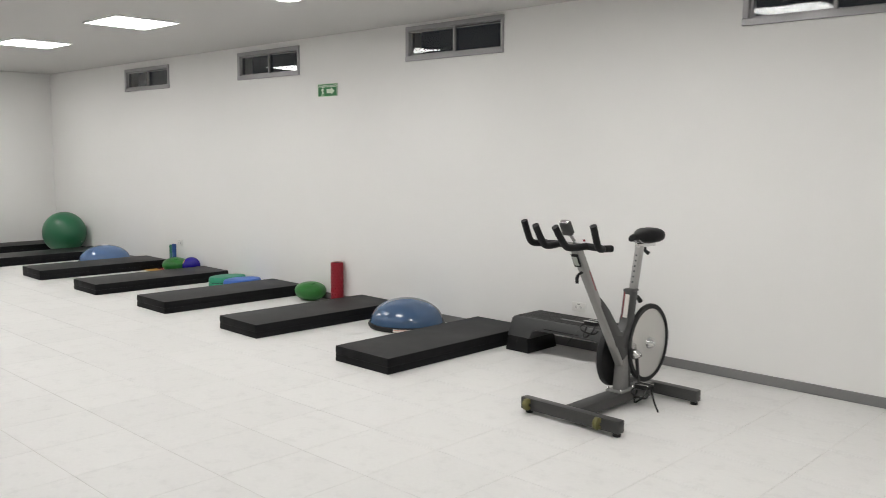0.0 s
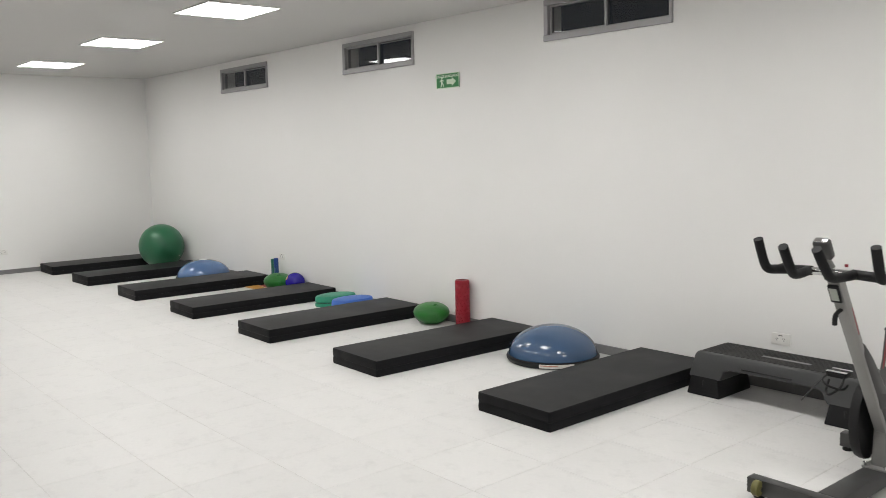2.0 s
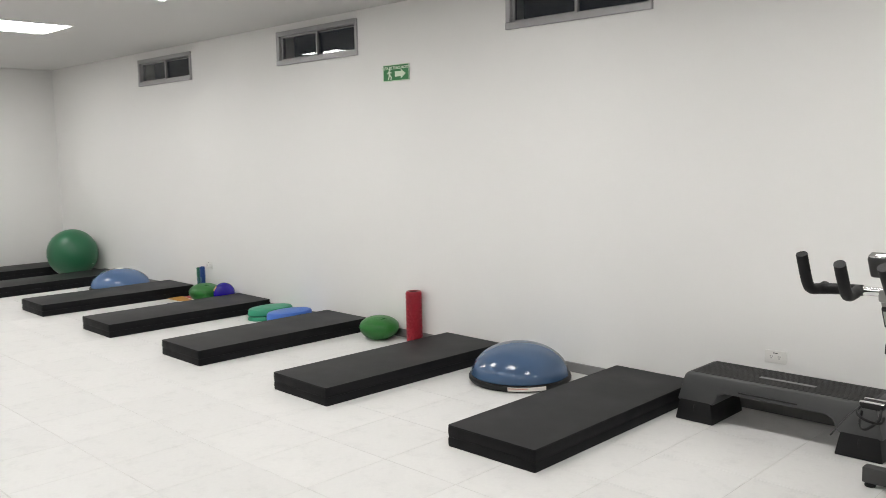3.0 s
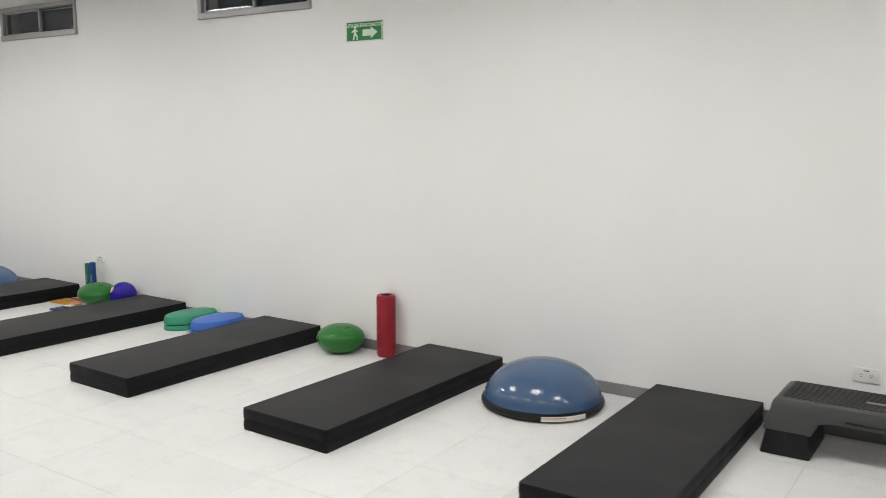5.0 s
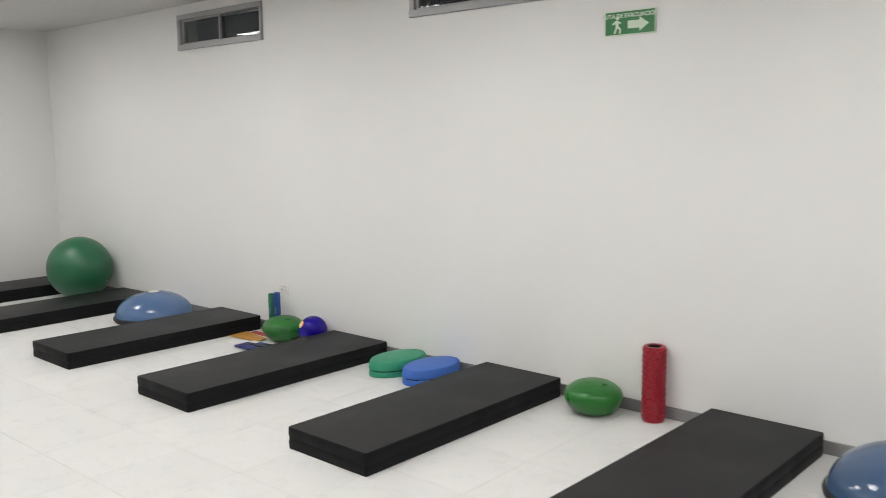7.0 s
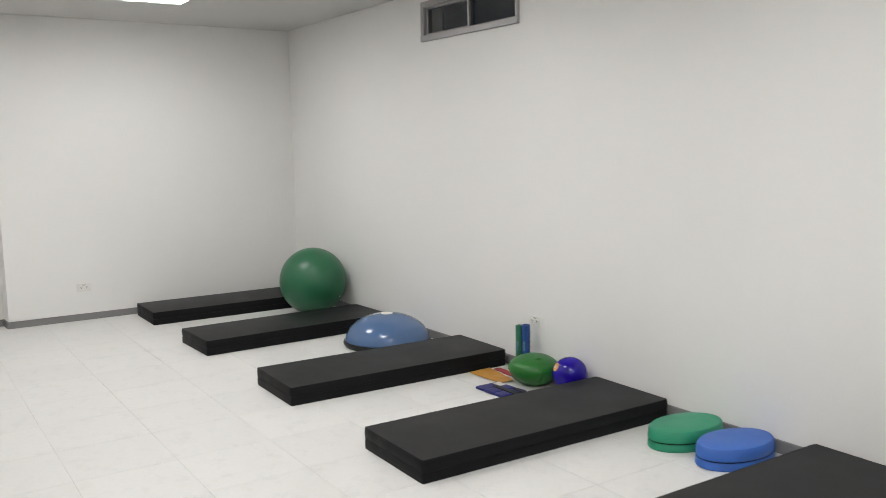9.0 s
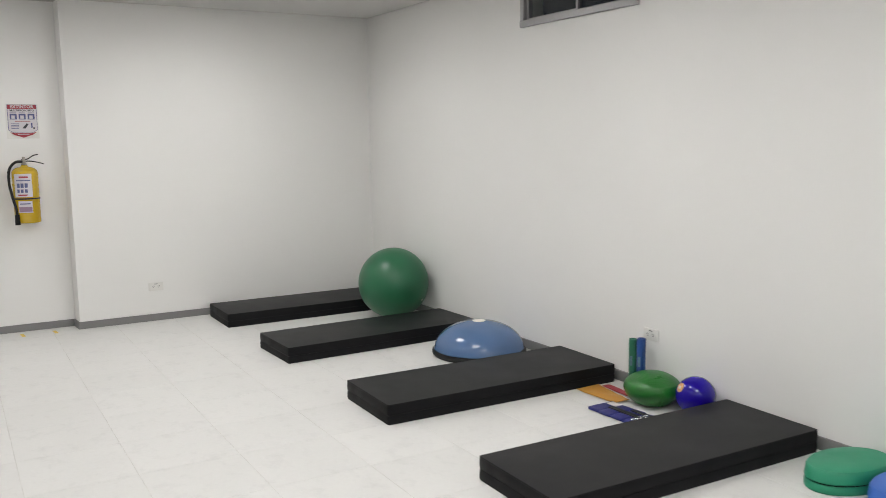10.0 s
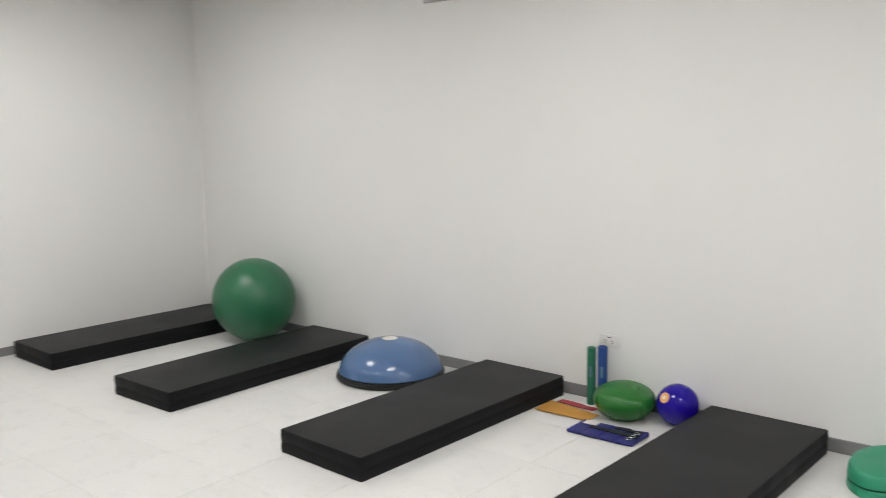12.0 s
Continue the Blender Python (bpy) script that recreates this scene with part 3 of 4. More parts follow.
# ---------------------------------------------------------------- step platform
def step_platform():
    x0, x1, y0, y1 = 4.668, 5.838, -0.463, -0.088
    root = thing("step_platform", pose((x0 + x1) / 2, (y0 + y1) / 2, 0), "dark grey aerobic step platform on black risers", "step platform")
    L, D, H = x1 - x0, y1 - y0, 0.297
    a = L / 2
    # deck seen from the front: long bridge with a leg at each end
    outline = [(-a + 0.004, 0.118), (-a + 0.045, H - 0.02), (-a + 0.062, H - 0.006), (-a + 0.09, H), (a - 0.09, H), (a - 0.062, H - 0.006), (a - 0.045, H - 0.02), (a - 0.004, 0.118),
               (a - 0.235, 0.118), (a - 0.262, 0.185), (a - 0.30, 0.20), (0.12, 0.203), (-0.12, 0.203), (-a + 0.30, 0.20), (-a + 0.262, 0.185), (-a + 0.235, 0.118)]
    bm = prism(outline, D, "y", 0.012)
    for v in bm.verts:
        if v.co.z > 0.2:
            v.co.y *= 1 - 0.10 * (v.co.z - 0.2) / 0.1
    part("deck", bm, M_STEP_GREY, root, "grey moulded deck", smooth=40)
    part("top_mat", box((-a + 0.085, -D / 2 + 0.034, H - 0.004), (a - 0.085, D / 2 - 0.034, H + 0.004), 0.004, 2), M_STEP_TOP, root, "charcoal ribbed rubber top")
    rib = mesh_of("rib", box((-a + 0.10, -0.003, 0), (a - 0.10, 0.003, 0.0025), 0.001, 1), M_STEP_TOP, 40)
    for k in range(14):
        ob = new("rib", rib)
        ob.parent = root
        ob.matrix_basis = pose(0, -D / 2 + 0.055 + k * (D - 0.11) / 13, H + 0.0035)
    part("badge", box((-0.130, -0.062, H + 0.006), (0.186, -0.032, H + 0.0075)), M_SKIRT, root, "pale grey name strip", smooth=None)
    part("slot", box((-0.20, -D / 2 - 0.002, 0.222), (0.14, -D / 2 + 0.004, 0.230), 0.002, 1), M_STEP_BLACK, root, "long moulded slot")
    for s in (-1, 1):
        bm = bmesh.new()
        c = s * (a - 0.12)
        vs = add_box(bm, (c - 0.122, -D / 2 - 0.012, 0.0), (c + 0.122, D / 2 + 0.012, 0.135)).verts
        for v in vs:
            if v.co.z > 0.1:
                v.co.x = c + (v.co.x - c) * 0.80
                v.co.y *= 0.93
        bmesh.ops.bevel(bm, geom=bm.edges[:], offset=0.010, segments=2, profile=0.5, affect="EDGES")
        riser = part("riser", bm, M_STEP_BLACK, root, "black plastic riser block")
        part("clip", box((c - 0.006, -D / 2 - 0.006, 0.055), (c + 0.006, -D / 2 + 0.02, 0.105), 0.003, 1), M_RUBBER, riser)
    return root


# ---------------------------------------------------------------- exercise bike
def bike():
    root = thing("exercise_bike", pose(6.207, -1.246, 0, 0, 0, -0.9) @ Matrix.Diagonal((1.008, 0.957, 1.012, 1)), "silver-grey indoor cycling bike with black handlebar and saddle", "exercise bike")
    def bx(name, lo, hi, mat, bev=0.006, label="", parent=None):
        return part(name, box(lo, hi, bev, 2), mat, parent or root, label)
    # floor frame
    front = bx("front_stabilizer", (-0.362, -0.52, 0.022), (0.362, -0.455, 0.098), M_BIKE_DARK, 0.006, "graphite front foot bar")
    rear = bx("rear_stabilizer", (-0.36, 0.435, 0.022), (0.365, 0.50, 0.098), M_BIKE_DARK, 0.006, "graphite rear foot bar")
    beam = bx("floor_beam", (-0.055, -0.46, 0.028), (0.055, 0.44, 0.100), M_BIKE_DARK, 0.008)
    for x, y in ((-0.315, -0.487), (0.332, -0.487), (-0.33, 0.467), (0.335, 0.467)):
        part("rubber_foot", lathe([(0, 0), (0.024, 0), (0.026, 0.006), (0.022, 0.023), (0, 0.023)], 20, (1, 1), None, pose(x, y, 0)), M_RUBBER, front if y < 0 else rear)
    for x in (-0.300, 0.225):
        w = part("transport_wheel", lathe([(0, -0.016), (0.032, -0.016), (0.037, -0.010), (0.037, 0.010), (0.032, 0.016), (0, 0.016)], 24, (1, 1), None, pose(x, -0.535, 0.062, 0, 90, 0)), M_OLIVE, front, "olive plastic transport wheel")
        part("axle_bolt", lathe([(0, -0.024), (0.010, -0.024), (0.010, 0.024), (0, 0.024)], 12, (1, 1), None, pose(x, -0.535, 0.062, 0, 90, 0)), M_CHROME, front)
    # frame: front post, seat arm and web, as plates with rounded edges
    part("front_post", prism([(0.100, 0.25), (0.050, 0.27), (-0.500, 1.06), (-0.447, 1.085)], 0.058, "x", 0.012), M_BIKE, root, "silver-grey sloping front post")
    part("seat_arm", prism([(0.13, 0.36), (-0.03, 0.40), (-0.08, 0.50), (0.04, 0.475), (0.085, 0.53), (0.115, 0.60), (0.142, 0.755), (0.222, 0.745), (0.195, 0.60), (0.19, 0.50)], 0.07, "x", 0.014), M_BIKE_DARK, root, "graphite seat arm")
    part("web", prism([(-0.04, 0.43), (0.065, 0.30), (0.07, 0.11), (0.165, 0.11), (0.160, 0.30), (0.19, 0.48), (0.07, 0.49), (0.025, 0.50), (-0.12, 0.66), (-0.225, 0.75), (-0.225, 0.69)], 0.066, "x", 0.012), M_BIKE_DARK, root)
    part("lower_post", prism([(0.062, 0.32), (0.038, 0.10), (0.145, 0.10), (0.118, 0.35)], 0.070, "x", 0.012), M_BIKE, root)
    bx("foot_plate", (-0.060, 0.0, 0.098), (0.060, 0.175, 0.108), M_BIKE, 0.003)
    for x in (-0.048, 0.048):
        for y in (0.014, 0.16):
            part("bolt", lathe([(0, 0), (0.010, 0), (0.010, 0.014), (0.006, 0.018), (0, 0.018)], 8, (1, 1), None, pose(x, y, 0.108)), M_CHROME, root)
    # display plate and lever on the front post
    slope = pose(0, -0.468, 1.000, 31.5, 0, 0) @ Matrix.Diagonal((0.78, 1, 0.72, 1))
    dp = part("shift_plate", box((-0.030, -0.008, -0.075), (0.030, 0.006, 0.05), 0.004, 2), M_RUBBER, root, "black framed pale plate")
    dp.data.transform(slope)
    sc = part("plate_face", box((-0.022, -0.011, -0.055), (0.022, -0.0085, 0.035), 0.001, 1), M_SCREEN, dp, "pale grey face")
    sc.data.transform(slope)
    lv = part("lever", tube(bend([(0, -0.395, 0.915), (-0.004, -0.428, 0.905), (-0.008, -0.438, 0.885), (-0.010, -0.436, 0.852)], 4), [0.009] * 6 + [0.011] * 7, 10), M_RUBBER, root, "black resistance lever")
    st = part("stripe", box((0.0293, -0.0035, -0.075), (0.0301, 0.0035, 0.075)), M_REDTRIM, root, "thin red stripe", smooth=None)
    st.data.transform(pose(0, -0.322, 0.86, 31.5, 0, 0))
    st2 = part("arm_label", box((-0.008, -0.002, -0.080), (0.022, 0.002, 0.070)), M_LABEL, root, "pale warning label with red edge", smooth=None)
    st2.data.transform(pose(0, 0.118, 0.655, -10.2, 0, 0))
    st3 = part("stripe", box((-0.018, -0.002, -0.088), (-0.014, 0.002, 0.088)), M_REDTRIM, root, "thin red stripe", smooth=None)
    st3.data.transform(pose(0, 0.117, 0.652, -10.2, 0, 0))
    # seat post, clamp and saddle
    sp = part("seat_post", box((-0.021, -0.026, -0.13), (0.021, 0.026, 0.17), 0.006, 2), M_SATIN, root, "satin steel seat post with height marks")
    tilt = pose(0, 0.240, 0.865, -13, 0, 0)
    sp.data.transform(tilt)
    hole = mesh_of("hole", box((-0.005, -0.0268, -0.006), (0.005, -0.0258, 0.006)), M_DARKPRINT)
    for k in range(6):
        ob = new("height_mark", hole)
        ob.parent = sp
        ob.matrix_basis = tilt @ pose(0, 0, -0.075 + 0.035 * k)
    part("collar", box((-0.036, 0.140, 0.738), (0.036, 0.226, 0.756), 0.007, 2), M_BIKE_DARK, root)
    part("clamp_knob", tube([(0, 0.205, 0.70), (0, 0.270, 0.69), (0, 0.305, 0.660)], [0.010, 0.015, 0.017], 10), M_RUBBER, root, "black clamp knob")
    part("seat_slide", box((-0.018, 0.24, 1.018), (0.018, 0.46, 1.045), 0.005, 2), M_CHROME, root)
    part("seat_knob", tube([(0.0, 0.345, 1.02), (0.0, 0.35, 0.99), (0.015, 0.37, 0.972)], [0.008, 0.012, 0.014], 10), M_RUBBER, root)
    bm = bmesh.new()
    outline = []
    secs = [(0.185, 0.024, 0.0), (0.20, 0.030, 0.016), (0.25, 0.036, 0.026), (0.31, 0.052, 0.030), (0.37, 0.090, 0.034), (0.43, 0.115, 0.042), (0.475, 0.112, 0.044), (0.505, 0.085, 0.038), (0.515, 0.05, 0.02)]
    rings = []
    for y, w, lift in secs:
        ring = []
        for i in range(20):
            t = 2 * math.pi * i / 20
            cx, cz = math.cos(t), math.sin(t)
            x = 0.9 * w * (abs(cx) ** 0.8) * (1 if cx > 0 else -1)
            z = (0.042 if cz > 0 else 0.055 - 0.02 * (y < 0.3)) * (abs(cz) ** 0.8) * (1 if cz > 0 else -1)
            ring.append(bm.verts.new((x, 0.35 + (y - 0.35) * 0.9 - 0.035, 1.076 + lift * 0.5 + z * (0.35 + min(1, (w - 0.02) / 0.05) * 0.65))))
        rings.append(ring)
    for a, b in zip(rings, rings[1:]):
        for i in range(20):
            bm.faces.new((a[i], a[(i + 1) % 20], b[(i + 1) % 20], b[i]))
    bm.faces.new(rings[0])
    bm.faces.new(rings[-1])
    saddle = part("saddle", bm, M_SADDLE, root, "padded black saddle", smooth=70)
    part("saddle_rail", tube(bend([(0.025, 0.22, 1.075), (0.03, 0.27, 1.05), (0.03, 0.38, 1.05), (0.045, 0.45, 1.07)], 4), 0.0045, 8), M_CHROME, saddle)
    part("saddle_rail", tube(bend([(-0.025, 0.22, 1.075), (-0.03, 0.27, 1.05), (-0.03, 0.38, 1.05), (-0.045, 0.45, 1.07)], 4), 0.0045, 8), M_CHROME, saddle)
    # handlebar
    hy, hz = -0.50, 1.088
    bar = part("handlebar", tube([(-0.10, hy, hz), (0.12, hy, hz)], 0.0165, 14), M_CHROME, root, "chrome centre tube")
    for s in (-1, 1):
        part("grip", tube(bend([(s * 0.085, hy, hz), (s * 0.19, hy - 0.004, hz - 0.004), (s * 0.228, hy - 0.035, hz - 0.004), (s * 0.240, hy - 0.085, hz + 0.003), (s * 0.244, hy - 0.118, hz + 0.034), (s * 0.247, hy - 0.168, hz + 0.138)], 6), 0.0205, 14), M_GRIP, bar, "black foam outer horn")
        part("grip", tube(bend([(s * 0.10, hy, hz), (s * 0.090, hy - 0.07, hz - 0.002), (s * 0.080, hy - 0.165, hz + 0.002), (s * 0.076, hy - 0.212, hz + 0.032), (s * 0.070, hy - 0.290, hz + 0.128)], 6), 0.0205, 14), M_GRIP, bar, "black foam inner horn")
    part("grip", tube([(0.225, hy - 0.01, hz - 0.004), (0.238, hy + 0.045, hz - 0.006)], 0.0205, 14), M_GRIP, bar)
    part("grip", tube([(-0.225, hy - 0.01, hz - 0.004), (-0.238, hy + 0.045, hz - 0.006)], 0.0205, 14), M_GRIP, bar)
    part("stem", box((-0.028, -0.52, 1.052), (0.028, -0.435, 1.098), 0.010, 2), M_BIKE, root)
    part("stem_bolt", lathe([(0, -0.006), (0.007, -0.006), (0.007, 0.006), (0, 0.006)], 12, (1, 1), None, pose(0.03, -0.43, 1.112)), M_REDTRIM, root)
    mon = part("monitor", box((-0.036, -0.020, -0.046), (0.036, 0.020, 0.046), 0.012, 3), M_BIKE_DARK, root, "silver cycling computer housing")
    mt = pose(-0.012, -0.555, 1.190, 32, 0, 0)
    mon.data.transform(mt)
    ms = part("monitor_cap", box((-0.028, -0.014, 0.042), (0.028, 0.014, 0.052), 0.005, 2), M_CHROME, mon)
    ms.data.transform(mt)
    part("monitor_arm", tube([(0, -0.49, 1.11), (-0.008, -0.535, 1.16)], 0.010, 10), M_BIKE, root)
    # flywheel behind the frame, guard, cranks
    wy, wz = 0.370, 0.376
    spin = pose(0.03, wy, wz, 0, 90, 0)
    fw = part("flywheel", lathe([(0, -0.008), (0.235, -0.008), (0.235, 0.008), (0.10, 0.010), (0, 0.012)], 72, (1, 1), None, spin), M_FLYWHEEL, root, "silver flywheel disc")
    part("rim", lathe([(0.230, -0.014), (0.256, -0.014), (0.262, -0.008), (0.262, 0.008), (0.256, 0.014), (0.230, 0.014), (0.230, -0.014)], 72, (1, 1), None, spin), M_RUBBER, fw, "black flywheel rim")
    part("hub", lathe([(0, 0.0), (0.042, 0.008), (0.034, 0.030), (0.018, 0.050), (0, 0.054)], 28, (1, 1), None, spin), M_CHROME, fw, "chrome hub cap")
    # wheel stays on both sides
    for x in (-0.032, 0.006):
        part("wheel_stay", prism([(0.13, 0.30), (0.13, 0.345), (wy + 0.02, wz + 0.02), (wy + 0.02, wz - 0.02)], 0.012, "x", 0.003), M_BIKE_DARK, root).data.transform(pose(x, 0, 0))
    # belt guard on the far side
    cy, cz = 0.155, 0.335
    loop = []
    for k in range(13):
        t = radians(90 + 15 * k)
        loop.append((0.100 + 0.150 * math.cos(t), 0.307 + 0.195 * math.sin(t)))
    for k in range(13):
        t = radians(-90 + 15 * k)
        loop.append((wy + 0.09 * math.cos(t), wz + 0.09 * math.sin(t)))
    part("belt_guard", prism(loop, 0.052, "x", 0.014), M_RUBBER, root, "black belt guard").data.transform(pose(-0.085, 0, 0))
    part("crank_axle", tube([(-0.10, cy, cz), (0.095, cy, cz)], 0.017, 14), M_CHROME, root)
    part("bottom_bracket", tube([(0.03, cy, cz), (0.065, cy, cz)], 0.034, 18), M_BIKE_DARK, root)
    # cranks with caged pedals
    for s, dy, dz in ((1, 0.025, -0.205), (-1, -0.110, 0.182)):
        x = s * 0.070 + 0.002
        crank = part("crank", tube([(x, cy, cz), (x + s * 0.012, cy + dy, cz + dz)], [0.017, 0.013], 10, None, True, 0.6), M_BIKE_DARK, root, "grey crank arm")
        part("crank_cap", tube([(x - s * 0.004, cy, cz), (x + s * 0.010, cy, cz), (x + s * 0.034, cy, cz)], [0.032, 0.030, 0.012], 18), M_CHROME, crank, "chrome crank cap")
        px, py, pz = x + s * (0.050 if s > 0 else 0.130), cy + dy, cz + dz
        pedal = part("pedal", box((px - 0.047, py - 0.044, pz - 0.014), (px + 0.047, py + 0.044, pz + 0.013), 0.006, 2), M_RUBBER, crank, "black pedal body")
        part("pedal_plate", box((px - 0.049, py - 0.042, pz + 0.0115), (px + 0.049, py - 0.020, pz + 0.0165), 0.002, 1), M_CHROME, pedal)
        part("pedal_plate", box((px - 0.049, py + 0.022, pz + 0.0115), (px + 0.049, py + 0.040, pz + 0.0165), 0.002, 1), M_CHROME, pedal)
        part("toe_cage", tube(bend([(px - 0.04, py - 0.035, pz - 0.004), (px - 0.042, py - 0.085, pz - 0.02), (px - 0.01, py - 0.115, pz - 0.035), (px + 0.03, py - 0.10, pz - 0.05), (px + 0.045, py - 0.05, pz - 0.06), (px + 0.043, py - 0.005, pz - 0.05)], 5), 0.0062, 8), M_RUBBER, pedal, "black toe cage loop")
        part("toe_cage", tube(bend([(px + 0.04, py - 0.035, pz - 0.004), (px + 0.042, py - 0.075, pz - 0.045), (px + 0.0, py - 0.10, pz - 0.085), (px - 0.035, py - 0.06, pz - 0.082), (px - 0.045, py - 0.01, pz - 0.035)], 5), 0.0062, 8), M_RUBBER, pedal, "black toe cage loop")
        part("strap", tube(bend([(px + s * 0.05, py, pz - 0.01), (px + s * 0.075, py - 0.02, pz - 0.04), (px + s * 0.105, py - 0.045, pz - 0.080), (px + s * 0.15, py - 0.075, max(0.006, pz - 0.150))], 5), 0.007, 8, None, True, 0.3), M_RUBBER, pedal, "loose black strap end")
    return root


# ---------------------------------------------------------------- wall things
def outlet(m, label):
    root = thing("power_outlet", m, label, "outlet", "wall outlets")
    part("plate", box((-0.066, -0.008, -0.039), (0.066, 0.002, 0.039), 0.003, 2), M_OUTLET, root)
    for x in (-0.024, 0.024):
        sock = part("socket", lathe([(0, 0), (0.0165, 0), (0.0165, 0.003), (0, 0.003)], 20, (1, 1), None, pose(x, -0.008, 0, 90)), M_OUTLET, root)
        for dx in (-0.006, 0.006):
            part("slot", box((x + dx - 0.0014, -0.0122, 0.0), (x + dx + 0.0014, -0.0108, 0.009)), M_DARKPRINT, sock, "dark slot", smooth=None)
        part("slot", box((x - 0.0028, -0.0122, -0.010), (x + 0.0028, -0.0108, -0.0045)), M_DARKPRINT, sock, "dark round slot", smooth=None)
    part("marking", box((-0.014, -0.0092, 0.022), (0.014, -0.0078, 0.027)), M_DARKPRINT, root, "small dark print bar", smooth=None)
    return root


def exit_sign():
    x0, x1, z0, z1 = 1.571, 1.899, 2.234, 2.374
    root = thing("exit_sign", pose((x0 + x1) / 2, 0, (z0 + z1) / 2), "green evacuation route sign with pale arrow on the wall", "sign")
    w, h = x1 - x0, z1 - z0
    part("plate", box((-w / 2, -0.006, -h / 2), (w / 2, 0.0, h / 2), 0.001, 1), M_SIGN_GREEN, root, "green enamel plate")
    t = 0.006
    for lo, hi in (((-w / 2, -0.0075, h / 2 - t), (w / 2, -0.006, h / 2)), ((-w / 2, -0.0075, -h / 2), (w / 2, -0.006, -h / 2 + t)),
                   ((-w / 2, -0.0075, -h / 2 + t), (-w / 2 + t, -0.006, h / 2 - t)), ((w / 2 - t, -0.0075, -h / 2 + t), (w / 2, -0.006, h / 2 - t))):
        part("border", box(lo, hi), M_SIGN_PALE, root, "pale border", smooth=None)
    lettering("RUTA DE EVACUACION", 0.024, M_SIGN_PALE, root, pose(0, -0.0068, h / 2 - 0.030))
    arrow = [(-0.012, -0.034), (0.062, -0.034), (0.062, -0.052), (0.122, -0.012), (0.062, 0.028), (0.062, 0.010), (-0.012, 0.010)]
    part("arrow", prism(arrow, 0.0014, "y"), M_SIGN_PALE, root, "pale arrow", smooth=None).data.transform(pose(0, -0.0068, 0))
    for a, b, r in (((-0.088, 0.016), (-0.080, -0.020), 0.010), ((-0.080, -0.020), (-0.060, -0.034), 0.006), ((-0.060, -0.034), (-0.064, -0.058), 0.005), ((-0.084, -0.018), (-0.098, -0.058), 0.006),
                    ((-0.088, 0.012), (-0.112, -0.006), 0.005), ((-0.086, 0.012), (-0.058, 0.000), 0.005)):
        part("pictogram_bar", tube([(a[0], -0.0066, a[1]), (b[0], -0.0066, b[1])], r, 8, None, True, 1.0), M_SIGN_PALE, root, smooth=40).data.transform(pose(0, -0.0066, 0) @ Matrix.Diagonal((1, 0.14, 1, 1)) @ pose(0, 0.0066, 0))
    part("pictogram_dot", lathe([(0, 0), (0.011, 0), (0.011, 0.0015), (0, 0.0015)], 16, (1, 1), None, pose(-0.080, -0.006, 0.030, 90)), M_SIGN_PALE, root, smooth=None)
    return root


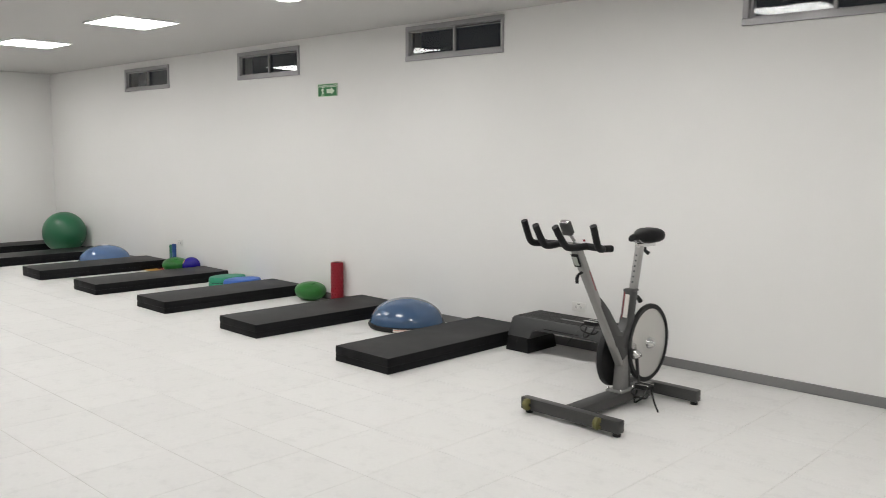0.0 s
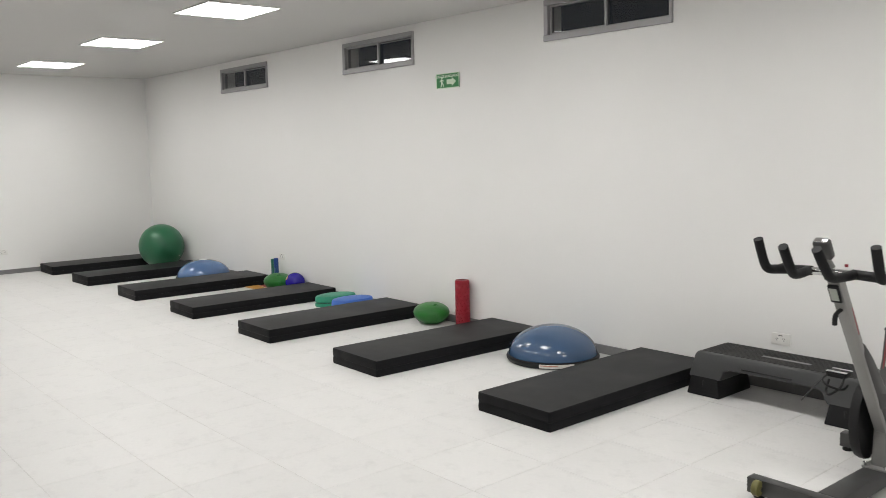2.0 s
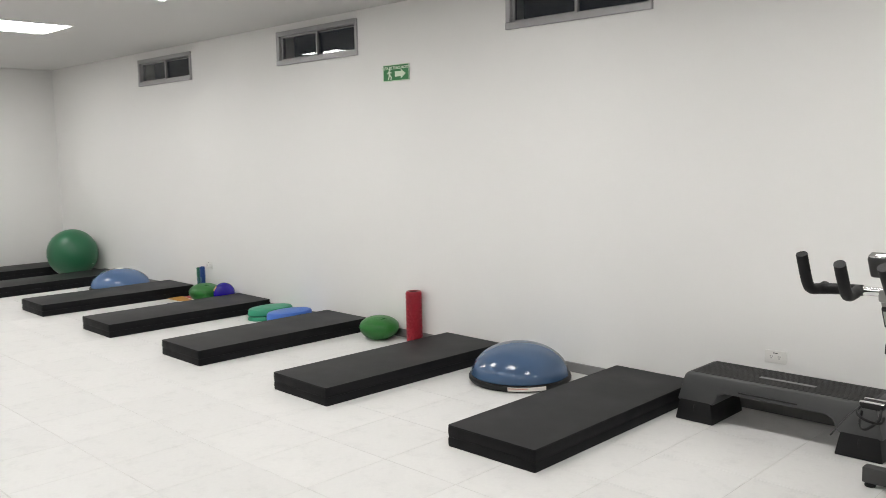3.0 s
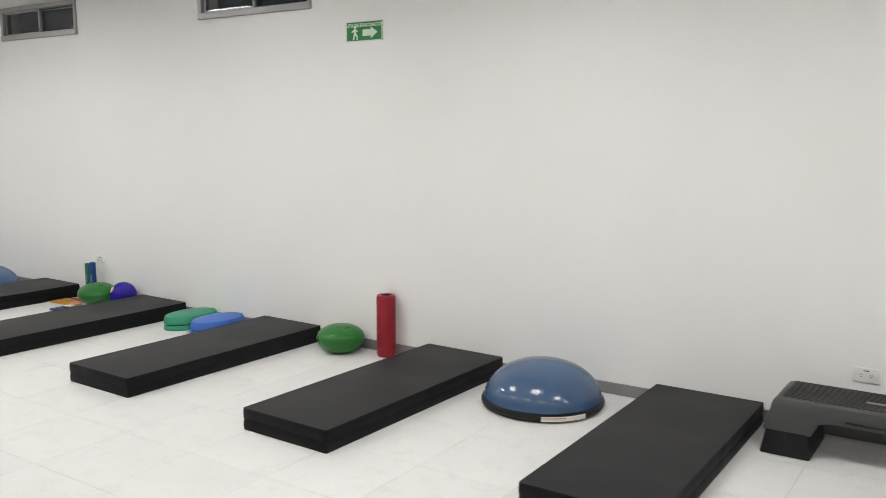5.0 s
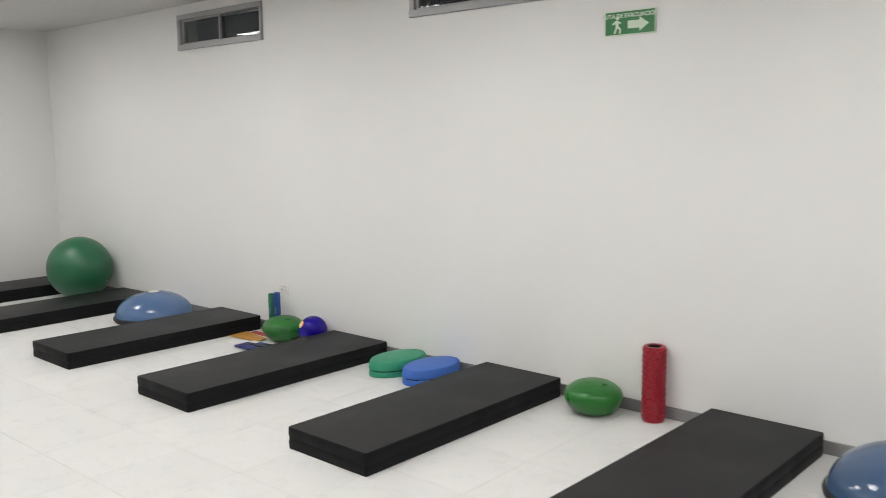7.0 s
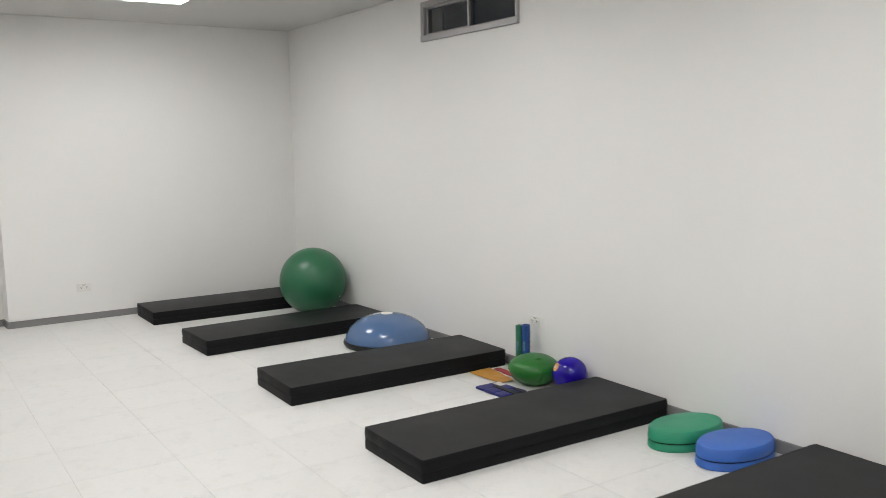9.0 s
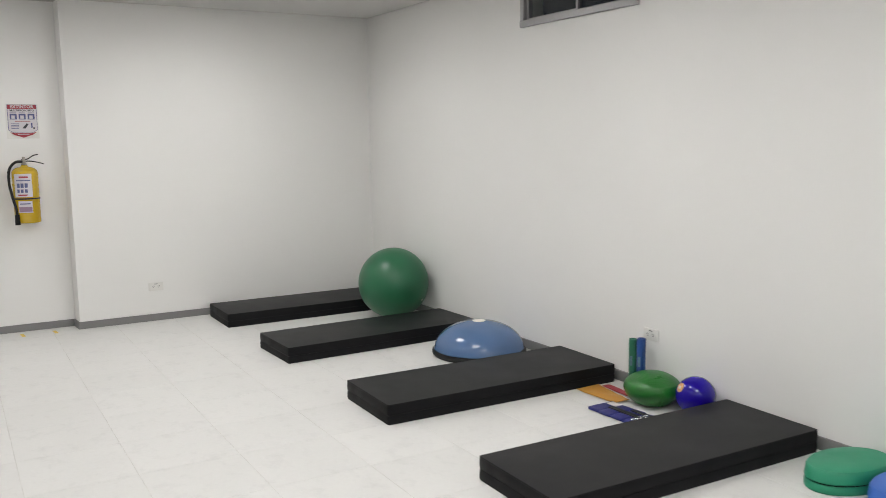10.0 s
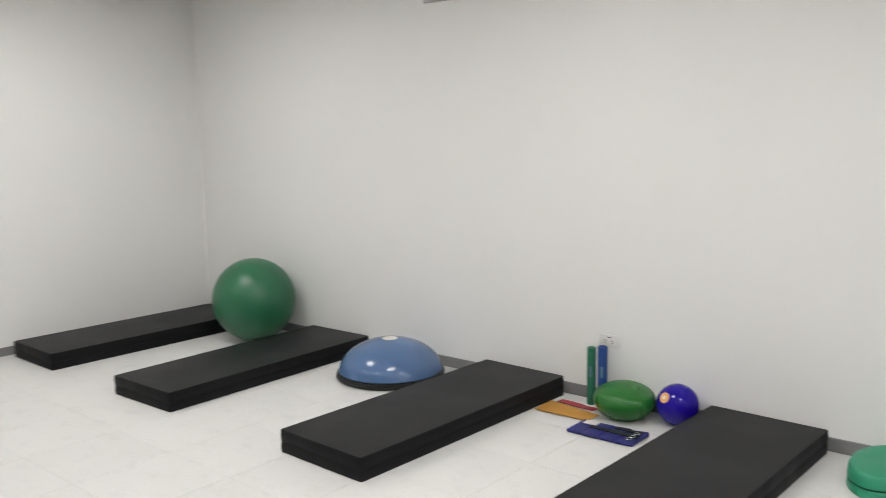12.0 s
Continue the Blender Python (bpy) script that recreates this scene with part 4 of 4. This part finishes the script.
def extinguisher():
    """Yellow wall extinguisher; local x runs along the wall, -y into the room."""
    m = pose(JOG, -3.274, -0.022, 0, 0, 90)
    root = thing("fire_extinguisher", m, "yellow fire extinguisher with black hose hung on the wall", "extinguisher")
    R, cy, z0, z1 = 0.104, -0.122, 1.000, 1.495
    prof = [(0, z0 + 0.008), (R - 0.02, z0), (R - 0.004, z0 + 0.004), (R, z0 + 0.016), (R, z1 - 0.065)]
    for k in range(1, 8):
        t = radians(k * 12)
        prof.append((0.028 + (R - 0.028) * math.cos(t), z1 - 0.065 + 0.055 * math.sin(t)))
    prof += [(0.026, z1 - 0.002), (0.026, z1 + 0.004), (0, z1 + 0.004)]
    part("cylinder", lathe(prof, 44, (1, 1), None, pose(0, cy, 0)), M_YELLOW, root, "glossy yellow cylinder")
    part("neck", lathe([(0, z1), (0.022, z1), (0.022, z1 + 0.015), (0.016, z1 + 0.022), (0.016, z1 + 0.050), (0.012, z1 + 0.056), (0.012, z1 + 0.075), (0, z1 + 0.078)], 20, (1, 1), None, pose(0, cy, 0)), M_BRASS, root, "steel valve")
    part("handle", tube(bend([(-0.02, cy, z1 + 0.05), (0.03, cy, z1 + 0.056), (0.075, cy - 0.005, z1 + 0.085), (0.115, cy - 0.005, z1 + 0.094)], 5), 0.008, 8, None, True, 0.6), M_RUBBER, root, "black upper handle")
    part("handle", tube(bend([(-0.02, cy, z1 + 0.035), (0.04, cy, z1 + 0.038), (0.10, cy - 0.004, z1 + 0.028), (0.155, cy - 0.004, z1 + 0.012)], 5), 0.008, 8, None, True, 0.6), M_RUBBER, root, "black lower lever")
    hose = part("hose", tube(bend([(-0.012, cy, z1 + 0.035), (-0.07, cy - 0.01, z1 + 0.028), (-0.118, cy - 0.02, z1 - 0.03), (-0.128, cy - 0.03, z1 - 0.14), (-0.115, cy - 0.06, z1 - 0.25), (-0.092, cy - 0.07, z1 - 0.36), (-0.088, cy - 0.07, z1 - 0.42)], 8), 0.0115, 12), M_RUBBER, root, "black rubber hose")
    part("nozzle", tube([(-0.088, cy - 0.07, z1 - 0.415), (-0.087, cy - 0.07, z1 - 0.505)], [0.020, 0.022], 14), M_RUBBER, hose)
    def wrap(name, a0, a1, za, zb, out, mat, label, parent):
        bm = bmesh.new()
        n = 12
        def ring(r, z):
            return [bm.verts.new((r * math.sin(a0 + (a1 - a0) * i / n), cy - r * math.cos(a0 + (a1 - a0) * i / n), z)) for i in range(n + 1)]
        o1, o2, i1, i2 = ring(R + out, za), ring(R + out, zb), ring(R + out - 0.0015, za), ring(R + out - 0.0015, zb)
        for p, q in ((o1, o2), (i1, i2), (o1, i1), (o2, i2)):
            for i in range(n):
                bm.faces.new((p[i], p[i + 1], q[i + 1], q[i]))
        return part(name, bm, mat, parent, label)
    lab = wrap("label", -1.0, 0.42, 1.228, 1.427, 0.0015, M_SIGN_WHITE, "white instruction label", root)
    wrap("print_bar", -0.55, 0.12, 1.391, 1.406, 0.0028, M_SIGN_RED, "red print bar", lab)
    wrap("print_bar", -0.8, 0.3, 1.366, 1.374, 0.0028, M_BLUEPRINT, "blue print bar", lab)
    for k in range(3):
        wrap("print_block", -0.75 + 0.30 * k, -0.52 + 0.30 * k, 1.309, 1.346, 0.0028, M_BLUEPRINT, "blue pictogram block", lab)
        wrap("print_block", -0.75 + 0.30 * k, -0.55 + 0.30 * k, 1.266, 1.295, 0.0028, M_BLUEPRINT, "blue pictogram block", lab)
    wrap("print_bar", -0.7, 0.0, 1.240, 1.251, 0.0028, M_SIGN_RED, "red print bar", lab)
    lab2 = wrap("label", -0.75, 0.34, 1.094, 1.194, 0.0015, M_SIGN_WHITE, "white service label", root)
    wrap("print_bar", -0.6, 0.2, 1.166, 1.175, 0.0028, M_BLUEPRINT, "blue print bar", lab2)
    wrap("print_block", -0.7, 0.3, 1.102, 1.144, 0.0028, M_MAUVE, "mauve print block", lab2)
    part("strap", lathe([(R + 0.0005, 1.207), (R + 0.004, 1.207), (R + 0.004, 1.219), (R + 0.0005, 1.219), (R + 0.0005, 1.207)], 40, (1, 1), None, pose(0, cy, 0)), M_RUBBER, root, "black retaining strap")
    part("wall_bracket", box((-0.02, cy + R - 0.01, 1.15), (0.02, 0.0, 1.24), 0.002, 1), M_RUBBER, root)
    part("hanger", box((-0.016, cy, z1 + 0.006), (0.016, 0.0, z1 + 0.018), 0.002, 1), M_BRASS, root)
    return root


def extinguisher_sign():
    root = thing("extinguisher_sign", pose(JOG, -3.250, 1.860, 0, 0, 90), "white plaque with red heading reading extintor", "sign")
    w = 0.112
    part("backing", box((-0.128, -0.003, -0.155), (0.128, 0.0, 0.145), 0.001, 1), M_OUTLET, root, "clear pale backing plate")
    out = [(-w, 0.135), (w, 0.135), (w, -0.08), (0.075, -0.102), (-0.075, -0.102), (-w, -0.08)]
    part("border", prism([(u * 1.035, v * 1.02 + 0.0) for u, v in out], 0.0016, "y"), M_BLUEPRINT, root, "dark outline", smooth=None).data.transform(pose(0, -0.0039, 0))
    part("plate", prism(out, 0.0016, "y"), M_SIGN_WHITE, root, "white plate", smooth=None).data.transform(pose(0, -0.0050, 0))
    part("heading", box((-w, -0.0072, 0.100), (w, -0.0056, 0.136)), M_SIGN_RED, root, "red heading band", smooth=None)
    lettering("EXTINTOR", 0.027, M_SIGN_WHITE, root, pose(0, -0.0078, 0.118))
    lettering("MULTIPROPOSITO", 0.0165, M_DARKPRINT, root, pose(0, -0.0066, 0.086))
    for k in range(3):
        x = -0.07 + 0.07 * k
        blk = part("pictogram_block", box((x - 0.027, -0.0068, 0.010), (x + 0.027, -0.0056, 0.058)), M_BLUEPRINT, root, "dark blue pictogram square", smooth=None)
        part("pictogram_mark", box((x - 0.016, -0.0078, 0.016), (x + 0.012, -0.0066, 0.044)), M_SIGN_WHITE, blk, smooth=None)
        part("print_bar", box((x - 0.024, -0.0068, 0.064), (x + 0.024, -0.0056, 0.069)), M_BLUEPRINT, root, smooth=None)
    part("print_bar", box((-0.06, -0.0068, -0.008), (0.06, -0.0056, -0.003)), M_SIGN_RED, root, smooth=None)
    for k in range(4):
        part("print_bar", box((-0.092, -0.0068, -0.030 - 0.013 * k), (-0.030, -0.0056, -0.025 - 0.013 * k)), M_BLUEPRINT, root, smooth=None)
    part("pictogram_block", prism([(-0.005, -0.068), (0.02, -0.068), (0.045, -0.030), (0.03, -0.024)], 0.0014, "y"), M_DARKPRINT, root, smooth=None).data.transform(pose(0, -0.0062, 0))
    part("pictogram_block", box((0.064, -0.0068, -0.062), (0.076, -0.0056, -0.020)), M_BLUEPRINT, root, smooth=None)
    part("pictogram_block", box((0.080, -0.0068, -0.074), (0.094, -0.0056, -0.058)), M_DARKPRINT, root, smooth=None)
    rib = [(-0.105, -0.100), (-0.06, -0.108), (0.06, -0.108), (0.105, -0.100), (0.075, -0.122), (0.0, -0.148), (-0.075, -0.122)]
    part("ribbon", prism(rib, 0.0016, "y"), M_SIGN_RED, root, "red ribbon point", smooth=None).data.transform(pose(0, -0.0068, 0))
    part("print_bar", box((-0.045, -0.0088, -0.122), (0.045, -0.0074, -0.116)), M_SIGN_WHITE, root, smooth=None)
    return root


def floor_tape(x, y, turn):
    root = tagged(part("floor_tape", box((-0.06, -0.014, 0.0), (0.06, 0.014, 0.0012)), M_TAPE, None, smooth=None), "short worn yellow tape mark stuck on the floor", "floor tape", "tape marks")
    root.matrix_basis = pose(x, y, 0.0, 0, 0, turn)
    return root


# ---------------------------------------------------------------- tiled floor
def floor():
    tagged(part("floor", box((JOG - 0.2, SOUTH - 0.2, -0.12), (EAST + 0.2, 0.0, -0.0016)), M_GROUT, smooth=None), "off-white square porcelain floor tiles with thin joints", "floor", kind="structure")
    ground = bpy.data.objects["floor"]
    gap = 0.0018
    xs, ys = [], []
    x = TILE_X - TILE * 30
    while x < EAST:
        xs.append((max(x, JOG), min(x + TILE, EAST)))
        x += TILE
    xs = [(a, b) for a, b in xs if b - a > 0.01]
    y = TILE_Y - TILE * 30
    while y < 0:
        ys.append((max(y, SOUTH), min(y + TILE, 0.0)))
        y += TILE
    ys = [(a, b) for a, b in ys if b - a > 0.01]
    shared = {}
    rest = bmesh.new()
    count = 0
    def tile_mesh(w, d):
        key = (round(w, 3), round(d, 3))
        if key not in shared:
            bm = bmesh.new()
            a, b, c = w / 2 - gap / 2, d / 2 - gap / 2, 0.0014
            lo = [bm.verts.new((u * a, v * b, -0.008)) for u, v in ((-1, -1), (1, -1), (1, 1), (-1, 1))]
            mi = [bm.verts.new((u * a, v * b, -c)) for u, v in ((-1, -1), (1, -1), (1, 1), (-1, 1))]
            hi = [bm.verts.new((u * (a - c), v * (b - c), 0)) for u, v in ((-1, -1), (1, -1), (1, 1), (-1, 1))]
            bm.faces.new(hi)
            for p, q in ((lo, mi), (mi, hi)):
                for i in range(4):
                    bm.faces.new((p[i], p[(i + 1) % 4], q[(i + 1) % 4], q[i]))
            shared[key] = mesh_of("tile", bm, M_TILE)
        return shared[key]
    verts, faces = [], []
    for a, b in xs:
        for c, d in ys:
            near = -5.7 < a and b < 6.9 and c > -5.4
            if near and count < 300:
                ob = new("tile", tile_mesh(b - a, d - c))
                ob.parent = ground
                ob.location = ((a + b) / 2, (c + d) / 2, 0.0003 * random.uniform(-1, 0))
                count += 1
            else:
                g, k = gap / 2, len(verts)
                z = 0.0002 * random.uniform(-1, 0)
                for zz, s in ((-0.008, 0), (z - 0.0014, 0), (z, 0.0014)):
                    verts += [(a + g + s, c + g + s, zz), (b - g - s, c + g + s, zz), (b - g - s, d - g - s, zz), (a + g + s, d - g - s, zz)]
                faces.append((k + 8, k + 9, k + 10, k + 11))
                for p in (0, 4):
                    for i in range(4):
                        j = (i + 1) % 4
                        faces.append((k + p + i, k + p + j, k + p + 4 + j, k + p + 4 + i))
    me = bpy.data.meshes.new("outer_tiles")
    me.from_pydata(verts, [], faces)
    me.materials.append(M_TILE)
    ob = new("outer_tiles", me)
    ob.parent = ground
    tagged(ob, kind="stuff")


TILE, TILE_X, TILE_Y = 0.521, 4.38, -3.15

walls()
lights()
mats()
bike()
step_platform()
balance_trainer(3.402, -0.408, -28, M_BOSU, "steel-blue rubber balance dome on a black base, torn label", True)
balance_trainer(-2.960, -0.404, 0, M_BOSU_PALE, "pale blue rubber balance dome on a black base", False)
gym_ball(-4.530, -0.336)
cushion(1.631, -0.186, 70, 0, "glossy green inflated balance cushion beside the red roller")
cushion(-1.316, -0.188, 66, 0, "glossy green inflated balance cushion beside the blue ball")
small_ball(-1.024, -0.121)
foam_roller(1.976, -0.087)
oval_step(0.064, -0.256, -4, M_TEAL, "teal green oval stepping block on the floor")
oval_step(0.388, -0.256, -4, M_BLUE, "blue oval stepping block on the floor")
stick(-1.584, -0.100, 0.350, 0.026, M_BAR_GREEN, "green rolled exercise band standing against the wall", 0)
stick(-1.511, -0.097, 0.366, 0.029, M_BAR_BLUE, "blue rolled exercise band standing against the wall", 0)
sheet("resistance_band", [(-1.785, -0.403), (-1.436, -0.390), (-1.428, -0.270), (-1.796, -0.207)], 0.0, M_OCHRE, "ochre latex resistance band folded flat on the floor", "exercise band", 0.010, 3)
sheet("resistance_band", [(-1.765, -0.198), (-1.50, -0.225), (-1.49, -0.170), (-1.755, -0.142)], 0.0, M_CRIMSON, "crimson latex resistance band lying on the floor", "exercise band", 0.010, 8)
weight_bag()
outlet(pose(5.075, 0, 0.353), "white double power outlet low on the wall")
outlet(pose(-1.520, 0, 0.376), "white double power outlet behind the rolled bands")
outlet(pose(WEST, -2.250, 0.321, 0, 0, 90), "white double power outlet on the end wall")
exit_sign()
extinguisher()
extinguisher_sign()
floor_tape(-5.674, -3.391, 6)
floor_tape(-5.656, -3.131, 6)
floor()
